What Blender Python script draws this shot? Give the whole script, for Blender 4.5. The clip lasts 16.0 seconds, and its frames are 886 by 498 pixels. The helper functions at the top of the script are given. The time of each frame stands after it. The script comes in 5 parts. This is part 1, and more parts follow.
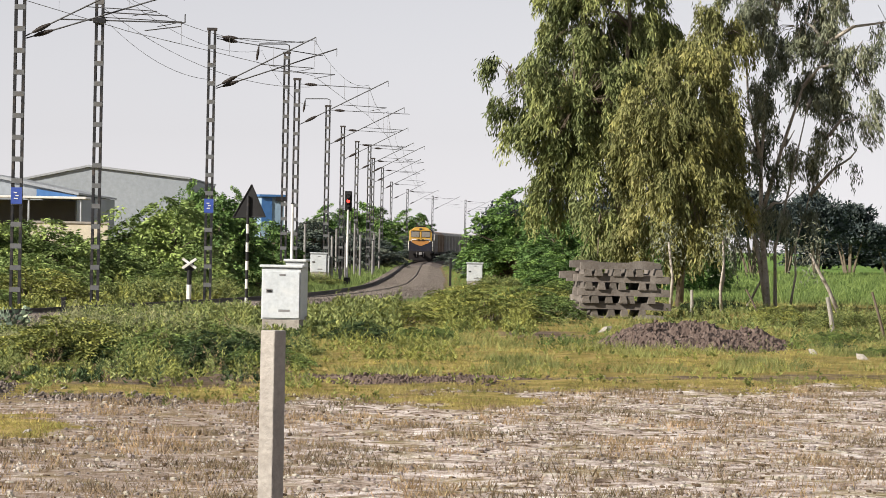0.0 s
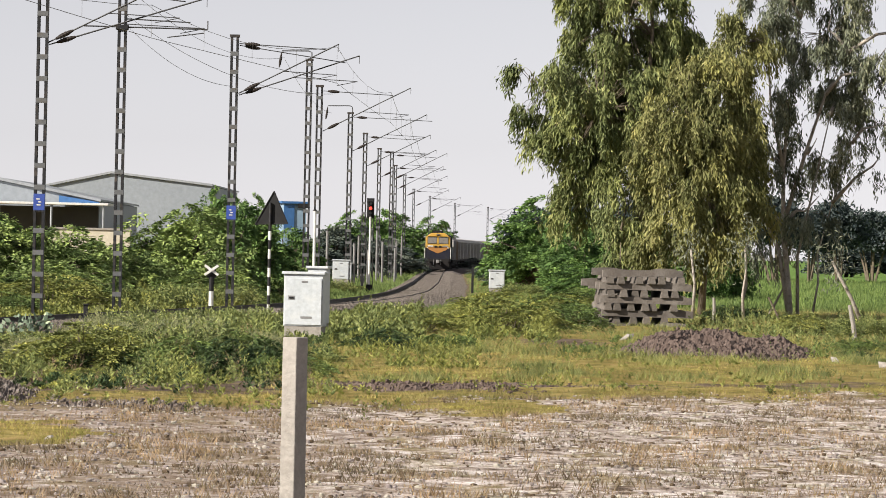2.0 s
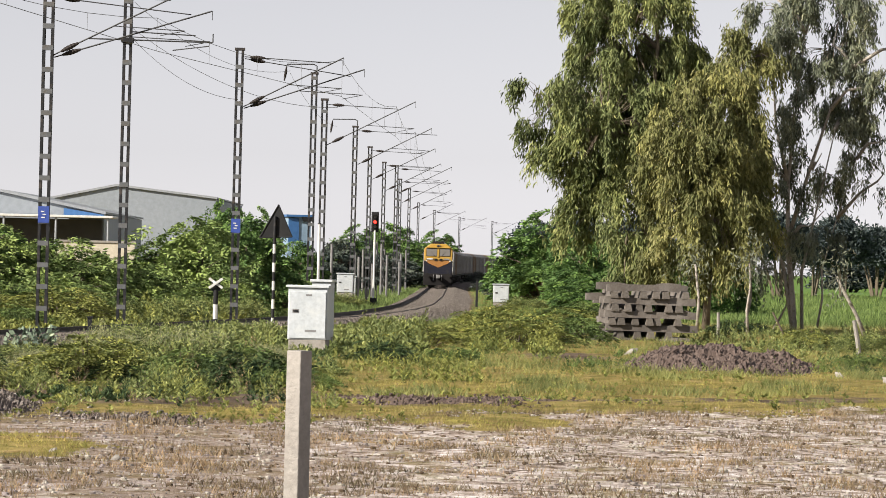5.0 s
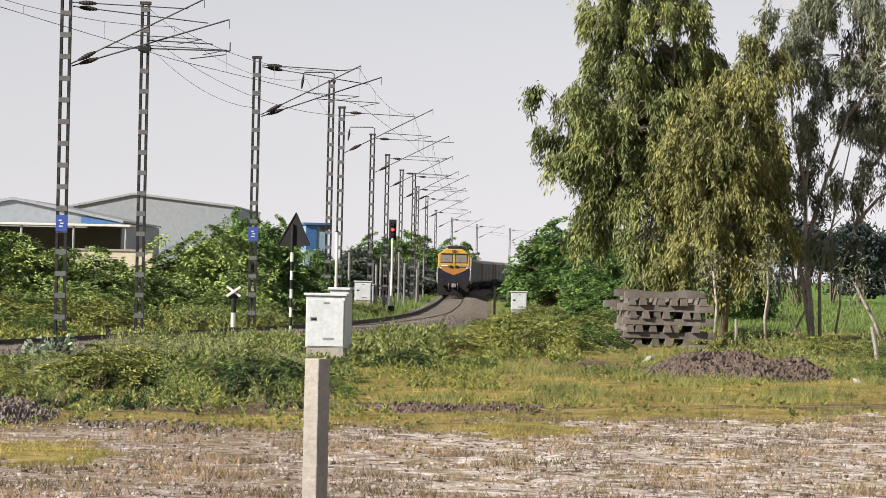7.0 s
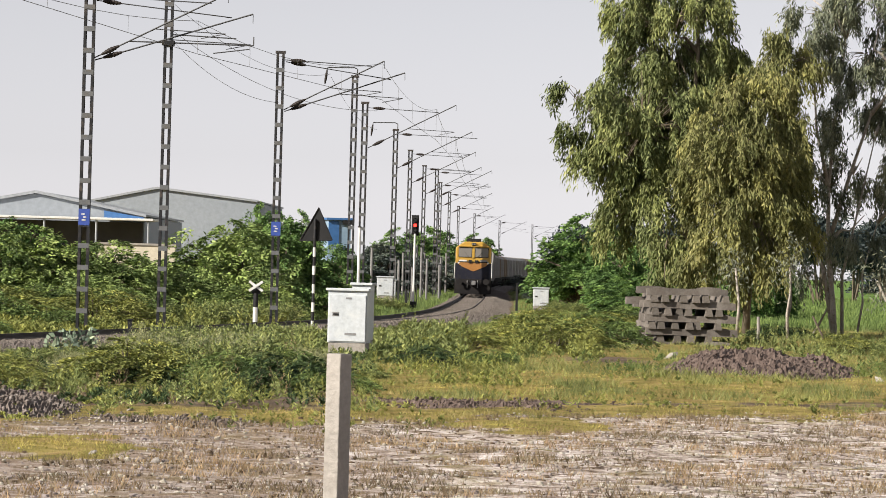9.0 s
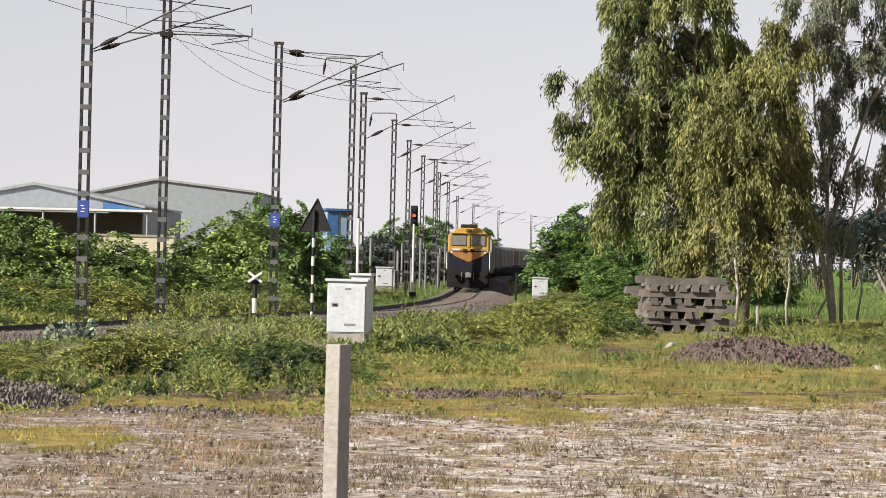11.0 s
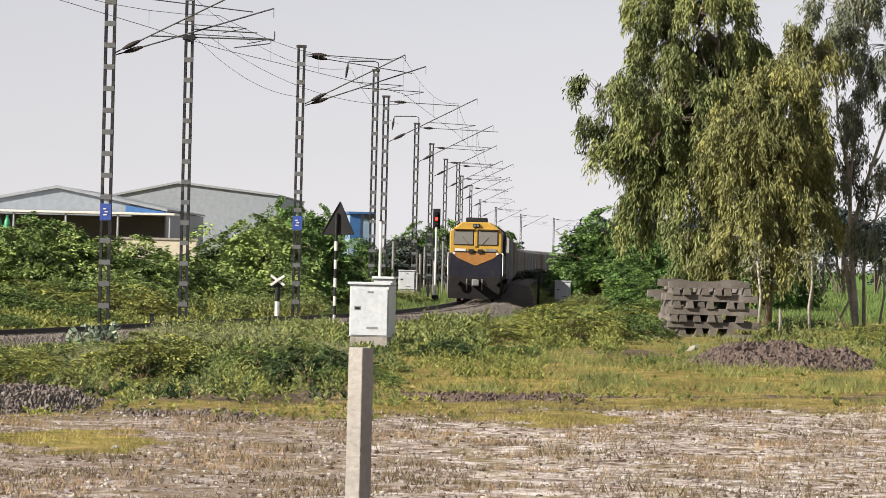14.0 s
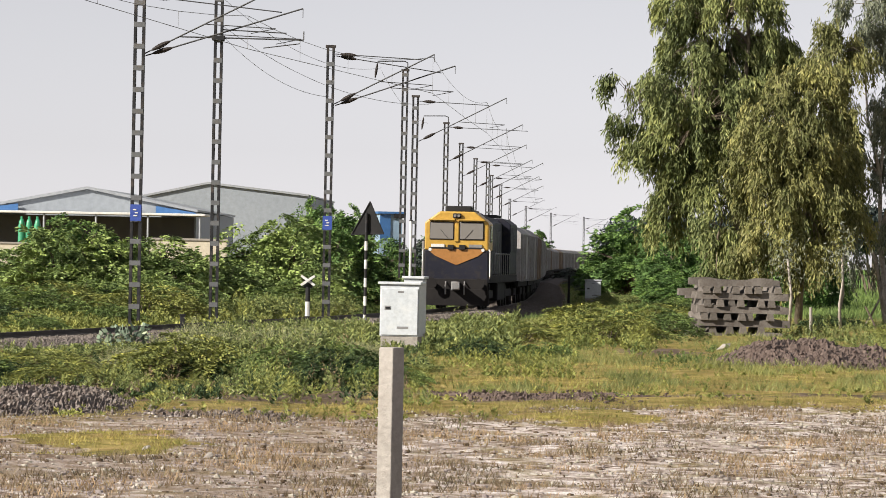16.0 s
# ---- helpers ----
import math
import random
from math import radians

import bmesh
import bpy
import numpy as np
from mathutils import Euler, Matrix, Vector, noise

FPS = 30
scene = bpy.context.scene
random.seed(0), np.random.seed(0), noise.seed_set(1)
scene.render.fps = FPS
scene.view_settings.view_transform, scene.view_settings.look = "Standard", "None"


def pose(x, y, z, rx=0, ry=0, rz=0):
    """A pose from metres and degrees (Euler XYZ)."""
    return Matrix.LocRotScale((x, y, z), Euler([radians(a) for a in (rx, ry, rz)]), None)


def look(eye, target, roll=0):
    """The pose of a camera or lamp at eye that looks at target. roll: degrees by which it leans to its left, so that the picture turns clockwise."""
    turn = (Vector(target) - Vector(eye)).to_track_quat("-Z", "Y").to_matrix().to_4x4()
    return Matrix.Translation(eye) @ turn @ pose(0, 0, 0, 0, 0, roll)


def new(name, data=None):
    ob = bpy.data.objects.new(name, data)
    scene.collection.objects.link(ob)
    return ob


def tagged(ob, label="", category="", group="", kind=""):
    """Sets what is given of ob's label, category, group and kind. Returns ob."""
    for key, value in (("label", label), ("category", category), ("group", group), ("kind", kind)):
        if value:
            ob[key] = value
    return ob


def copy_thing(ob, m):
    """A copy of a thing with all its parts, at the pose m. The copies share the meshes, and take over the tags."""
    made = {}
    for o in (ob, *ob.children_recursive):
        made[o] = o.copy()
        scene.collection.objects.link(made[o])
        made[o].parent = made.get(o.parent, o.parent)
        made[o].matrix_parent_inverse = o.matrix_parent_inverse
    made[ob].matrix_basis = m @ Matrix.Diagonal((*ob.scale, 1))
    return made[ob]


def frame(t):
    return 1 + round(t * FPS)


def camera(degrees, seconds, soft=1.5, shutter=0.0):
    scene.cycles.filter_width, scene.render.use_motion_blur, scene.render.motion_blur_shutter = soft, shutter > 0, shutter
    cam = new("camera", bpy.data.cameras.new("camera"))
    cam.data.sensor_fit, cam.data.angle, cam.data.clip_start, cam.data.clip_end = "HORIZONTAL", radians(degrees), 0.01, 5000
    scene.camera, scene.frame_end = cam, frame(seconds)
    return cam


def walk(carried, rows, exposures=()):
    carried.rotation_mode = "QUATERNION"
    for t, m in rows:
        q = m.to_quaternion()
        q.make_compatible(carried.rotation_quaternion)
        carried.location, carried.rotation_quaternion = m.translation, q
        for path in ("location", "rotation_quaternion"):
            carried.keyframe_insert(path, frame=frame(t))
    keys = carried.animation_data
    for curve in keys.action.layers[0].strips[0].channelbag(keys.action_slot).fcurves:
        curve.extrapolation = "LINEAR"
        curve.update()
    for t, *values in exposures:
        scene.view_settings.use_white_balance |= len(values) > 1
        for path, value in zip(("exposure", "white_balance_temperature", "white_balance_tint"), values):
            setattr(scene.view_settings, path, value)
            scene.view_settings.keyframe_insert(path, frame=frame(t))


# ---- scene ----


# ---------------------------------------------------------------- camera
# A phone on long zoom, held by hand at one spot: it only turns.
cam = camera(12.0, 16.0, soft=0.85)
EYE = (0.0, 0.0, 2.1)
TURNS = [  # seconds, yaw, pitch, roll
    (0.0, 0.0000, -0.0553, 1.100), (0.5, 0.1032, -0.0298, 1.127), (1.0, 0.2130, -0.0176, 1.136),
    (1.5, 0.2621, 0.0068, 1.176), (2.0, 0.3036, 0.0361, 1.211), (2.5, 0.3185, 0.0719, 1.305),
    (3.0, 0.3467, 0.1001, 1.346), (3.5, 0.3848, 0.1223, 1.379), (4.0, 0.3950, 0.1624, 1.465),
    (6.5, 0.4274, 0.2936, 1.188), (7.0, 0.6101, 0.3206, 1.231), (7.5, 0.7762, 0.3246, 1.374),
    (8.0, 0.8823, 0.2980, 1.441), (8.5, 0.9363, 0.2834, 1.550), (9.0, 0.9135, 0.2563, 1.548),
    (9.5, 0.8829, 0.2225, 1.565), (12.0, 0.9543, 0.0973, 1.205), (12.5, 1.0866, 0.1267, 1.272),
    (13.0, 1.1694, 0.1361, 1.303), (13.5, 1.1794, 0.1524, 1.366), (14.0, 1.2039, 0.1610, 1.352),
    (14.5, 1.3523, 0.2277, 1.410), (15.0, 1.4326, 0.1990, 1.281), (15.5, 1.5421, 0.1728, 1.242),
    (16.0, 1.6127, 0.1458, 1.112),
]
walk(cam, [(t, pose(*EYE, 90 + pitch, 0, yaw) @ pose(0, 0, 0, 0, 0, roll)) for t, yaw, pitch, roll in TURNS])

# ---------------------------------------------------------------- light
SUN_AZ, SUN_EL = 238.0, 32.0          # clockwise from +y; behind the camera, to its left
world = bpy.data.worlds.new("hazy_sky")
scene.world = world
world.use_nodes = True
wn = world.node_tree
wbg = wn.nodes["Background"]
sky = wn.nodes.new("ShaderNodeTexSky")
sky.sky_type = "NISHITA"
sky.sun_disc = False
sky.sun_elevation = radians(SUN_EL)
sky.sun_rotation = radians(SUN_AZ)
sky.air_density, sky.dust_density, sky.ozone_density = 1.0, 0.18, 1.0
pale = wn.nodes.new("ShaderNodeHueSaturation")
pale.inputs["Saturation"].default_value = 0.12
wn.links.new(sky.outputs[0], pale.inputs["Color"])
tint = wn.nodes.new("ShaderNodeMix")
tint.data_type, tint.blend_type = "RGBA", "MULTIPLY"
tint.inputs[0].default_value = 1.0
tint.inputs[7].default_value = (0.992, 0.978, 1.045, 1)
wn.links.new(pale.outputs[0], tint.inputs[6])
wn.links.new(tint.outputs[2], wbg.inputs["Color"])
wbg.inputs["Strength"].default_value = 0.05
sun = new("sun", bpy.data.lights.new("sun", "SUN"))
sun.data.energy, sun.data.angle, sun.data.color = 5.0, radians(0.6), (1.0, 0.92, 0.80)
az, el = radians(SUN_AZ), radians(SUN_EL)
sun.matrix_world = look((math.sin(az) * math.cos(el) * 50, math.cos(az) * math.cos(el) * 50, math.sin(el) * 50), (0, 0, 0))
scene.view_settings.exposure = 1.03


# ---------------------------------------------------------------- materials
def shader(name):
    m = bpy.data.materials.new(name)
    m.use_nodes = True
    return m, m.node_tree.nodes, m.node_tree.links, m.node_tree.nodes["Principled BSDF"]


def ramp(nodes, links, fac, stops):
    r = nodes.new("ShaderNodeValToRGB")
    while len(r.color_ramp.elements) < len(stops):
        r.color_ramp.elements.new(0.5)
    for e, (p, c) in zip(r.color_ramp.elements, stops):
        e.position, e.color = p, (*c, 1)
    links.new(fac, r.inputs[0])
    return r.outputs[0]


def mix(nodes, links, fac, a, b, kind="MIX"):
    m = nodes.new("ShaderNodeMix")
    m.data_type, m.blend_type = "RGBA", kind
    for socket, v in ((m.inputs[0], fac), (m.inputs[6], a), (m.inputs[7], b)):
        if isinstance(v, bpy.types.NodeSocket):
            links.new(v, socket)
        else:
            socket.default_value = v if isinstance(v, (int, float)) else (*v, 1)
    return m.outputs[2]


def noise_tex(nodes, links, vec, scale, detail=5.0, rough=0.6):
    n = nodes.new("ShaderNodeTexNoise")
    n.inputs["Scale"].default_value, n.inputs["Detail"].default_value, n.inputs["Roughness"].default_value = scale, detail, rough
    links.new(vec, n.inputs["Vector"])
    return n.outputs["Fac"]


def surface(name, a, b, rough=0.7, metal=0.0, coarse=0.8, fine=14.0, bump=0.3, stain=None, vary=0.0, gloss=0.5):
    """Two tones mixed by coarse noise, speckled by fine noise, with relief; stain: a third tone in blotches."""
    m, n, l, p = shader(name)
    co = n.new("ShaderNodeTexCoord").outputs["Object"]
    big, small = noise_tex(n, l, co, coarse), noise_tex(n, l, co, fine, 8)
    col = ramp(n, l, big, ((0.3, a), (0.7, b)))
    col = mix(n, l, 0.45, col, ramp(n, l, small, ((0.25, (0.35, 0.35, 0.35)), (0.75, (1, 1, 1)))), "MULTIPLY")
    if stain:
        spots = ramp(n, l, noise_tex(n, l, co, coarse * 3.1, 7, 0.7), ((0.5, (0, 0, 0)), (0.68, (1, 1, 1))))
        col = mix(n, l, spots, col, stain)
    if vary:
        info = n.new("ShaderNodeObjectInfo").outputs["Random"]
        col = mix(n, l, vary, col, ramp(n, l, info, ((0.0, (0.35, 0.35, 0.35)), (1.0, (1.0, 1.0, 1.0)))), "MULTIPLY")
    l.new(col, p.inputs["Base Color"])
    p.inputs["Metallic"].default_value = metal
    p.inputs["Specular IOR Level"].default_value = gloss
    l.new(ramp(n, l, small, ((0.2, (rough - 0.12,) * 3), (0.8, (min(1, rough + 0.12),) * 3))), p.inputs["Roughness"])
    b_ = n.new("ShaderNodeBump")
    b_.inputs["Strength"].default_value, b_.inputs["Distance"].default_value = bump, 0.02
    l.new(small, b_.inputs["Height"])
    l.new(b_.outputs[0], p.inputs["Normal"])
    return m


def leafy(name, tones, through_=0.11, rough=0.6, drift_to=(0.6, 0.62, 0.5), size=0.9, blue=2.2):
    """Leaves: tone differs leaf by leaf, spray by spray and in larger drifts; some light passes through."""
    m, n, l, p = shader(name)
    rnd = n.new("ShaderNodeNewGeometry")
    mean = [sum(c[i] for c in tones) / len(tones) for i in range(3)]
    tones = [tuple(0.5 * c[i] + 0.5 * mean[i] for i in range(3)) for c in tones]
    col = ramp(n, l, rnd.outputs["Random Per Island"], tuple((i / (len(tones) - 1), (c[0] * 0.95, c[1] * 0.95, c[2] * blue * 1.02)) for i, c in enumerate(tones)))
    drift = noise_tex(n, l, n.new("ShaderNodeTexCoord").outputs["Object"], size, 4)
    col = mix(n, l, 0.7, col, ramp(n, l, drift, ((0.35, drift_to), (0.65, (1.0, 1.0, 1.0)))), "MULTIPLY")
    clump = n.new("ShaderNodeAttribute")
    clump.attribute_name = "tone"
    col = mix(n, l, 1.0, col, ramp(n, l, clump.outputs["Fac"], ((0.0, (1.0, 1.0, 1.0)), (0.03, (0.40, 0.46, 0.44)), (0.5, (0.95, 0.97, 0.94)), (1.0, (1.55, 1.47, 1.22)))), "MULTIPLY")
    l.new(col, p.inputs["Base Color"])
    p.inputs["Roughness"].default_value = rough
    p.inputs["Specular IOR Level"].default_value = 0.10
    t = n.new("ShaderNodeBsdfTranslucent")
    l.new(col, t.inputs["Color"])
    mx = n.new("ShaderNodeMixShader")
    mx.inputs[0].default_value = through_
    l.new(p.outputs[0], mx.inputs[1])
    l.new(t.outputs[0], mx.inputs[2])
    l.new(mx.outputs[0], n["Material Output"].inputs["Surface"])
    return m


def glass_dark(name):
    m, n, l, p = shader(name)
    p.inputs["Base Color"].default_value = (0.16, 0.15, 0.14, 1)
    p.inputs["Roughness"].default_value = 0.2
    return m


def lamp_glow(name, colour, power):
    m, n, l, p = shader(name)
    p.inputs["Base Color"].default_value = (*colour, 1)
    p.inputs["Emission Color"].default_value = (*colour, 1)
    p.inputs["Emission Strength"].default_value = power
    return m


def ground_material():
    m, n, l, p = shader("ground")
    pos = n.new("ShaderNodeNewGeometry").outputs["Position"]

    def zone(name):
        a = n.new("ShaderNodeAttribute")
        a.attribute_name = name
        return a.outputs["Fac"]

    def broken(name, scale):
        add = n.new("ShaderNodeMath")
        add.operation = "MULTIPLY_ADD"
        l.new(noise_tex(n, l, pos, scale, 6, 0.65), add.inputs[0])
        add.inputs[1].default_value = 0.9
        l.new(zone(name), add.inputs[2])
        return ramp(n, l, add.outputs[0], ((0.80, (0, 0, 0)), (1.05, (1, 1, 1))))

    big, mid, fine = noise_tex(n, l, pos, 0.25), noise_tex(n, l, pos, 2.2, 6), noise_tex(n, l, pos, 28.0, 6)
    grass = ramp(n, l, mid, ((0.3, (0.13, 0.118, 0.030)), (0.5, (0.225, 0.185, 0.055)), (0.70, (0.32, 0.235, 0.10))))
    field = ramp(n, l, big, ((0.3, (0.085, 0.17, 0.035)), (0.7, (0.135, 0.23, 0.05))))
    soil = ramp(n, l, mid, ((0.3, (0.07, 0.052, 0.04)), (0.7, (0.17, 0.13, 0.10))))
    cells = n.new("ShaderNodeTexVoronoi")
    cells.inputs["Scale"].default_value = 13.0
    l.new(pos, cells.inputs["Vector"])
    patch = noise_tex(n, l, pos, 3.2, 8, 0.66)
    grit = ramp(n, l, patch, ((0.37, (0.075, 0.052, 0.038)), (0.43, (0.23, 0.182, 0.150)), (0.505, (0.41, 0.358, 0.330)), (0.61, (0.64, 0.605, 0.60))))
    bw = n.new("ShaderNodeRGBToBW")
    l.new(cells.outputs["Color"], bw.inputs[0])
    grit = mix(n, l, 0.5, grit, ramp(n, l, bw.outputs[0], ((0.2, (0.25, 0.25, 0.25)), (0.8, (0.8, 0.8, 0.8)))), "SOFT_LIGHT")
    col = mix(n, l, broken("far_field", 0.6), grass, field)
    col = mix(n, l, broken("soil", 1.3), col, soil)
    col = mix(n, l, broken("gravel", 1.1), col, grit)
    pale = ramp(n, l, noise_tex(n, l, pos, 0.9, 5, 0.7), ((0.42, (0.72, 0.67, 0.63)), (0.58, (1.18, 1.18, 1.19))))
    col = mix(n, l, 0.8, col, pale, "MULTIPLY")
    dry = mix(n, l, 0.6, (0, 0, 0), broken("dry", 2.0))
    col = mix(n, l, dry, col, (0.19, 0.138, 0.098))
    col = mix(n, l, 0.5, col, ramp(n, l, fine, ((0.3, (0.3, 0.3, 0.3)), (0.62, (1, 1, 1)))), "MULTIPLY")
    l.new(col, p.inputs["Base Color"])
    p.inputs["Roughness"].default_value = 0.92
    p.inputs["Specular IOR Level"].default_value = 0.15
    bmp = n.new("ShaderNodeBump")
    bmp.inputs["Strength"].default_value, bmp.inputs["Distance"].default_value = 0.7, 0.05
    l.new(fine, bmp.inputs["Height"])
    l.new(bmp.outputs[0], p.inputs["Normal"])
    return m


GROUND = ground_material()
STEEL = surface("weathered_steel", (0.009, 0.010, 0.013), (0.018, 0.019, 0.023), 0.65, 0.1, 1.2, 20, 0.2, (0.06, 0.05, 0.045), gloss=0.3)
BATTEN = surface("galvanised_batten", (0.095, 0.10, 0.108), (0.14, 0.145, 0.152), 0.65, 0.1, 1.2, 20, 0.2, (0.10, 0.09, 0.08), gloss=0.3)
TUBE = surface("cantilever_tube", (0.030, 0.031, 0.035), (0.048, 0.049, 0.054), 0.6, 0.1, 2, 25, 0.1)
INSULATOR = surface("brown_porcelain", (0.022, 0.018, 0.017), (0.038, 0.03, 0.028), 0.7, 0, 3, 30, 0.1, gloss=0.2)
WIRE = surface("dull_wire", (0.13, 0.13, 0.135), (0.17, 0.168, 0.17), 0.7, 0.0, 3, 30, 0.0)
BLUE_PAINT = surface("blue_plate", (0.024, 0.056, 0.272), (0.040, 0.080, 0.336), 0.5, 0, 4, 30, 0.1)
WHITE_PAINT = surface("white_paint", (0.592, 0.600, 0.600), (0.640, 0.640, 0.632), 0.5, 0, 1.5, 18, 0.1, (0.480, 0.456, 0.416))
CASE_WHITE = surface("white_case_paint", (0.43, 0.465, 0.50), (0.49, 0.52, 0.555), 0.5, 0, 1.1, 12, 0.1, (0.45, 0.47, 0.48))
BLACK_PAINT = surface("black_paint", (0.010, 0.010, 0.011), (0.019, 0.019, 0.021), 0.7, 0, 3, 20, 0.1, gloss=0.25)
CONCRETE = surface("weathered_concrete", (0.250, 0.232, 0.212), (0.325, 0.305, 0.280), 0.9, 0, 1.6, 26, 0.6, (0.185, 0.168, 0.152))
SLEEPER = surface("sleeper_concrete", (0.098, 0.083, 0.073), (0.20, 0.178, 0.160), 0.9, 0, 1.9, 22, 0.8, (0.10, 0.08, 0.066), vary=0.6)
BALLAST = surface("ballast", (0.115, 0.099, 0.092), (0.195, 0.170, 0.158), 0.95, 0, 3.0, 30, 1.0, (0.070, 0.058, 0.052), gloss=0.08)
RAIL = surface("rusty_rail", (0.028, 0.022, 0.019), (0.052, 0.042, 0.037), 0.7, 0.2, 2, 30, 0.2)
HEAP_SOIL = surface("dug_soil", (0.056, 0.036, 0.030), (0.105, 0.074, 0.062), 0.95, 0, 2.2, 22, 1.0, (0.14, 0.105, 0.09))
RUBBLE = surface("grey_rubble", (0.080, 0.064, 0.056), (0.160, 0.135, 0.122), 0.95, 0, 2.6, 20, 1.0, (0.27, 0.245, 0.235), gloss=0.1)
STONE = surface("grey_stone", (0.272, 0.248, 0.224), (0.440, 0.408, 0.376), 0.9, 0, 2.0, 16, 0.6, vary=0.4)
BARK = surface("pale_bark", (0.27, 0.24, 0.205), (0.42, 0.385, 0.345), 0.9, 0, 2.4, 18, 0.8, (0.128, 0.096, 0.072))
DARK_BARK = surface("dark_bark", (0.080, 0.060, 0.044), (0.152, 0.120, 0.092), 0.9, 0, 2.4, 18, 0.8)
TWIG = surface("thin_twigs", (0.104, 0.080, 0.056), (0.176, 0.144, 0.104), 0.9, 0, 3, 20, 0.3)
ROOF_SHEET = surface("grey_roof_sheet", (0.200, 0.220, 0.240), (0.248, 0.268, 0.288), 0.5, 0.1, 0.15, 3, 0.1)
WALL_SHEET = surface("pale_wall_sheet", (0.225, 0.255, 0.295), (0.265, 0.295, 0.335), 0.6, 0.0, 0.12, 3, 0.1)
ROOF_TRIM = surface("grey_roof_trim", (0.26, 0.28, 0.31), (0.31, 0.33, 0.36), 0.5, 0.1, 0.3, 4, 0.1)
BLUE_SHEET = surface("blue_sheet", (0.032, 0.112, 0.288), (0.048, 0.144, 0.352), 0.5, 0, 0.4, 4, 0.1)
PALE_BLUE = surface("pale_blue_wall", (0.192, 0.288, 0.400), (0.240, 0.336, 0.440), 0.7, 0, 0.4, 4, 0.1)
# near-black that stands for the shade under the awning, put into the colour
BAY_SHADE = surface("bay_shade", (0.040, 0.040, 0.044), (0.064, 0.064, 0.068), 0.9, 0, 0.3, 4, 0.1)
CREAM_WALL = surface("cream_wall", (0.440, 0.400, 0.320), (0.528, 0.480, 0.392), 0.9, 0, 0.4, 6, 0.3)
TANK_GREEN = surface("green_tank", (0.024, 0.208, 0.104), (0.040, 0.264, 0.136), 0.4, 0, 1, 8, 0.1)
LOCO_YELLOW = surface("loco_yellow", (0.394, 0.236, 0.036), (0.476, 0.292, 0.050), 0.45, 0, 0.9, 8, 0.05, (0.368, 0.200, 0.032))
LOCO_ORANGE = surface("loco_orange", (0.286, 0.129, 0.034), (0.34, 0.156, 0.041), 0.45, 0, 0.9, 8, 0.05)
LOCO_DARK = surface("loco_dark_blue", (0.008, 0.009, 0.018), (0.014, 0.015, 0.027), 0.65, 0, 0.9, 8, 0.05, (0.022, 0.020, 0.021), gloss=0.2)
LOCO_GREY = surface("loco_grey", (0.176, 0.176, 0.184), (0.240, 0.240, 0.240), 0.5, 0.2, 0.9, 8, 0.1, (0.128, 0.112, 0.104))
UNDER = surface("underframe_grime", (0.010, 0.009, 0.010), (0.021, 0.019, 0.019), 0.85, 0, 1.2, 9, 0.2, gloss=0.2)
WAGON_GREY = surface("wagon_grey", (0.34, 0.33, 0.335), (0.44, 0.425, 0.43), 0.85, 0, 0.6, 6, 0.2, (0.25, 0.21, 0.19), vary=0.25, gloss=0.25)
WAGON_RUST = surface("wagon_rust", (0.27, 0.205, 0.165), (0.36, 0.28, 0.23), 0.9, 0, 0.6, 6, 0.2, (0.20, 0.135, 0.105), vary=0.3, gloss=0.25)
GLASS = glass_dark("dark_window_glass")
RED_GLOW = lamp_glow("red_signal_light", (1.0, 0.03, 0.02), 3.0)
LEAF_DROOP = leafy("drooping_leaves", ((0.039, 0.053, 0.013), (0.142, 0.178, 0.036), (0.228, 0.258, 0.052), (0.35, 0.36, 0.092)), blue=1.85)
LEAF_OLIVE = leafy("olive_leaves", ((0.104, 0.119, 0.023), (0.184, 0.191, 0.035), (0.246, 0.244, 0.051), (0.331, 0.31, 0.087)), blue=1.85)
LEAF_AIRY = leafy("airy_leaves", ((0.05, 0.06, 0.02), (0.15, 0.17, 0.052), (0.22, 0.24, 0.072), (0.36, 0.37, 0.14)))
LEAF_SHRUB = leafy("shrub_leaves", ((0.029, 0.050, 0.012), (0.190, 0.272, 0.052), (0.275, 0.370, 0.076), (0.36, 0.430, 0.106)), blue=1.65)
LEAF_DARK = leafy("dark_thicket_leaves", ((0.026, 0.059, 0.016), (0.145, 0.251, 0.048), (0.22, 0.337, 0.066)), blue=1.65)
LEAF_WEED = leafy("weed_leaves", ((0.05, 0.061, 0.011), (0.18, 0.218, 0.032), (0.269, 0.309, 0.049), (0.395, 0.425, 0.09)), 0.11, 0.6, (0.40, 0.45, 0.34), 1.1)
LEAF_FRESH = leafy("fresh_weed_leaves", ((0.076, 0.092, 0.013), (0.234, 0.267, 0.035), (0.389, 0.393, 0.061)))
LEAF_MID = leafy("mid_green_leaves", ((0.042, 0.062, 0.013), (0.148, 0.212, 0.032), (0.232, 0.308, 0.046)), 0.14)
LEAF_LOW = leafy("dark_low_leaves", ((0.014, 0.026, 0.007), (0.058, 0.094, 0.019), (0.110, 0.160, 0.032)), 0.08)
LEAF_PALE = leafy("pale_feathery_leaves", ((0.15, 0.165, 0.040), (0.29, 0.305, 0.075), (0.42, 0.42, 0.115)), 0.2)
LEAF_BLUE = leafy("blue_green_leaves", ((0.10, 0.14, 0.085), (0.20, 0.26, 0.16), (0.32, 0.38, 0.26)), 0.1, blue=1.2)
LEAF_DULL = leafy("dull_green_leaves", ((0.060, 0.078, 0.036), (0.115, 0.142, 0.058), (0.170, 0.200, 0.080)), 0.12)
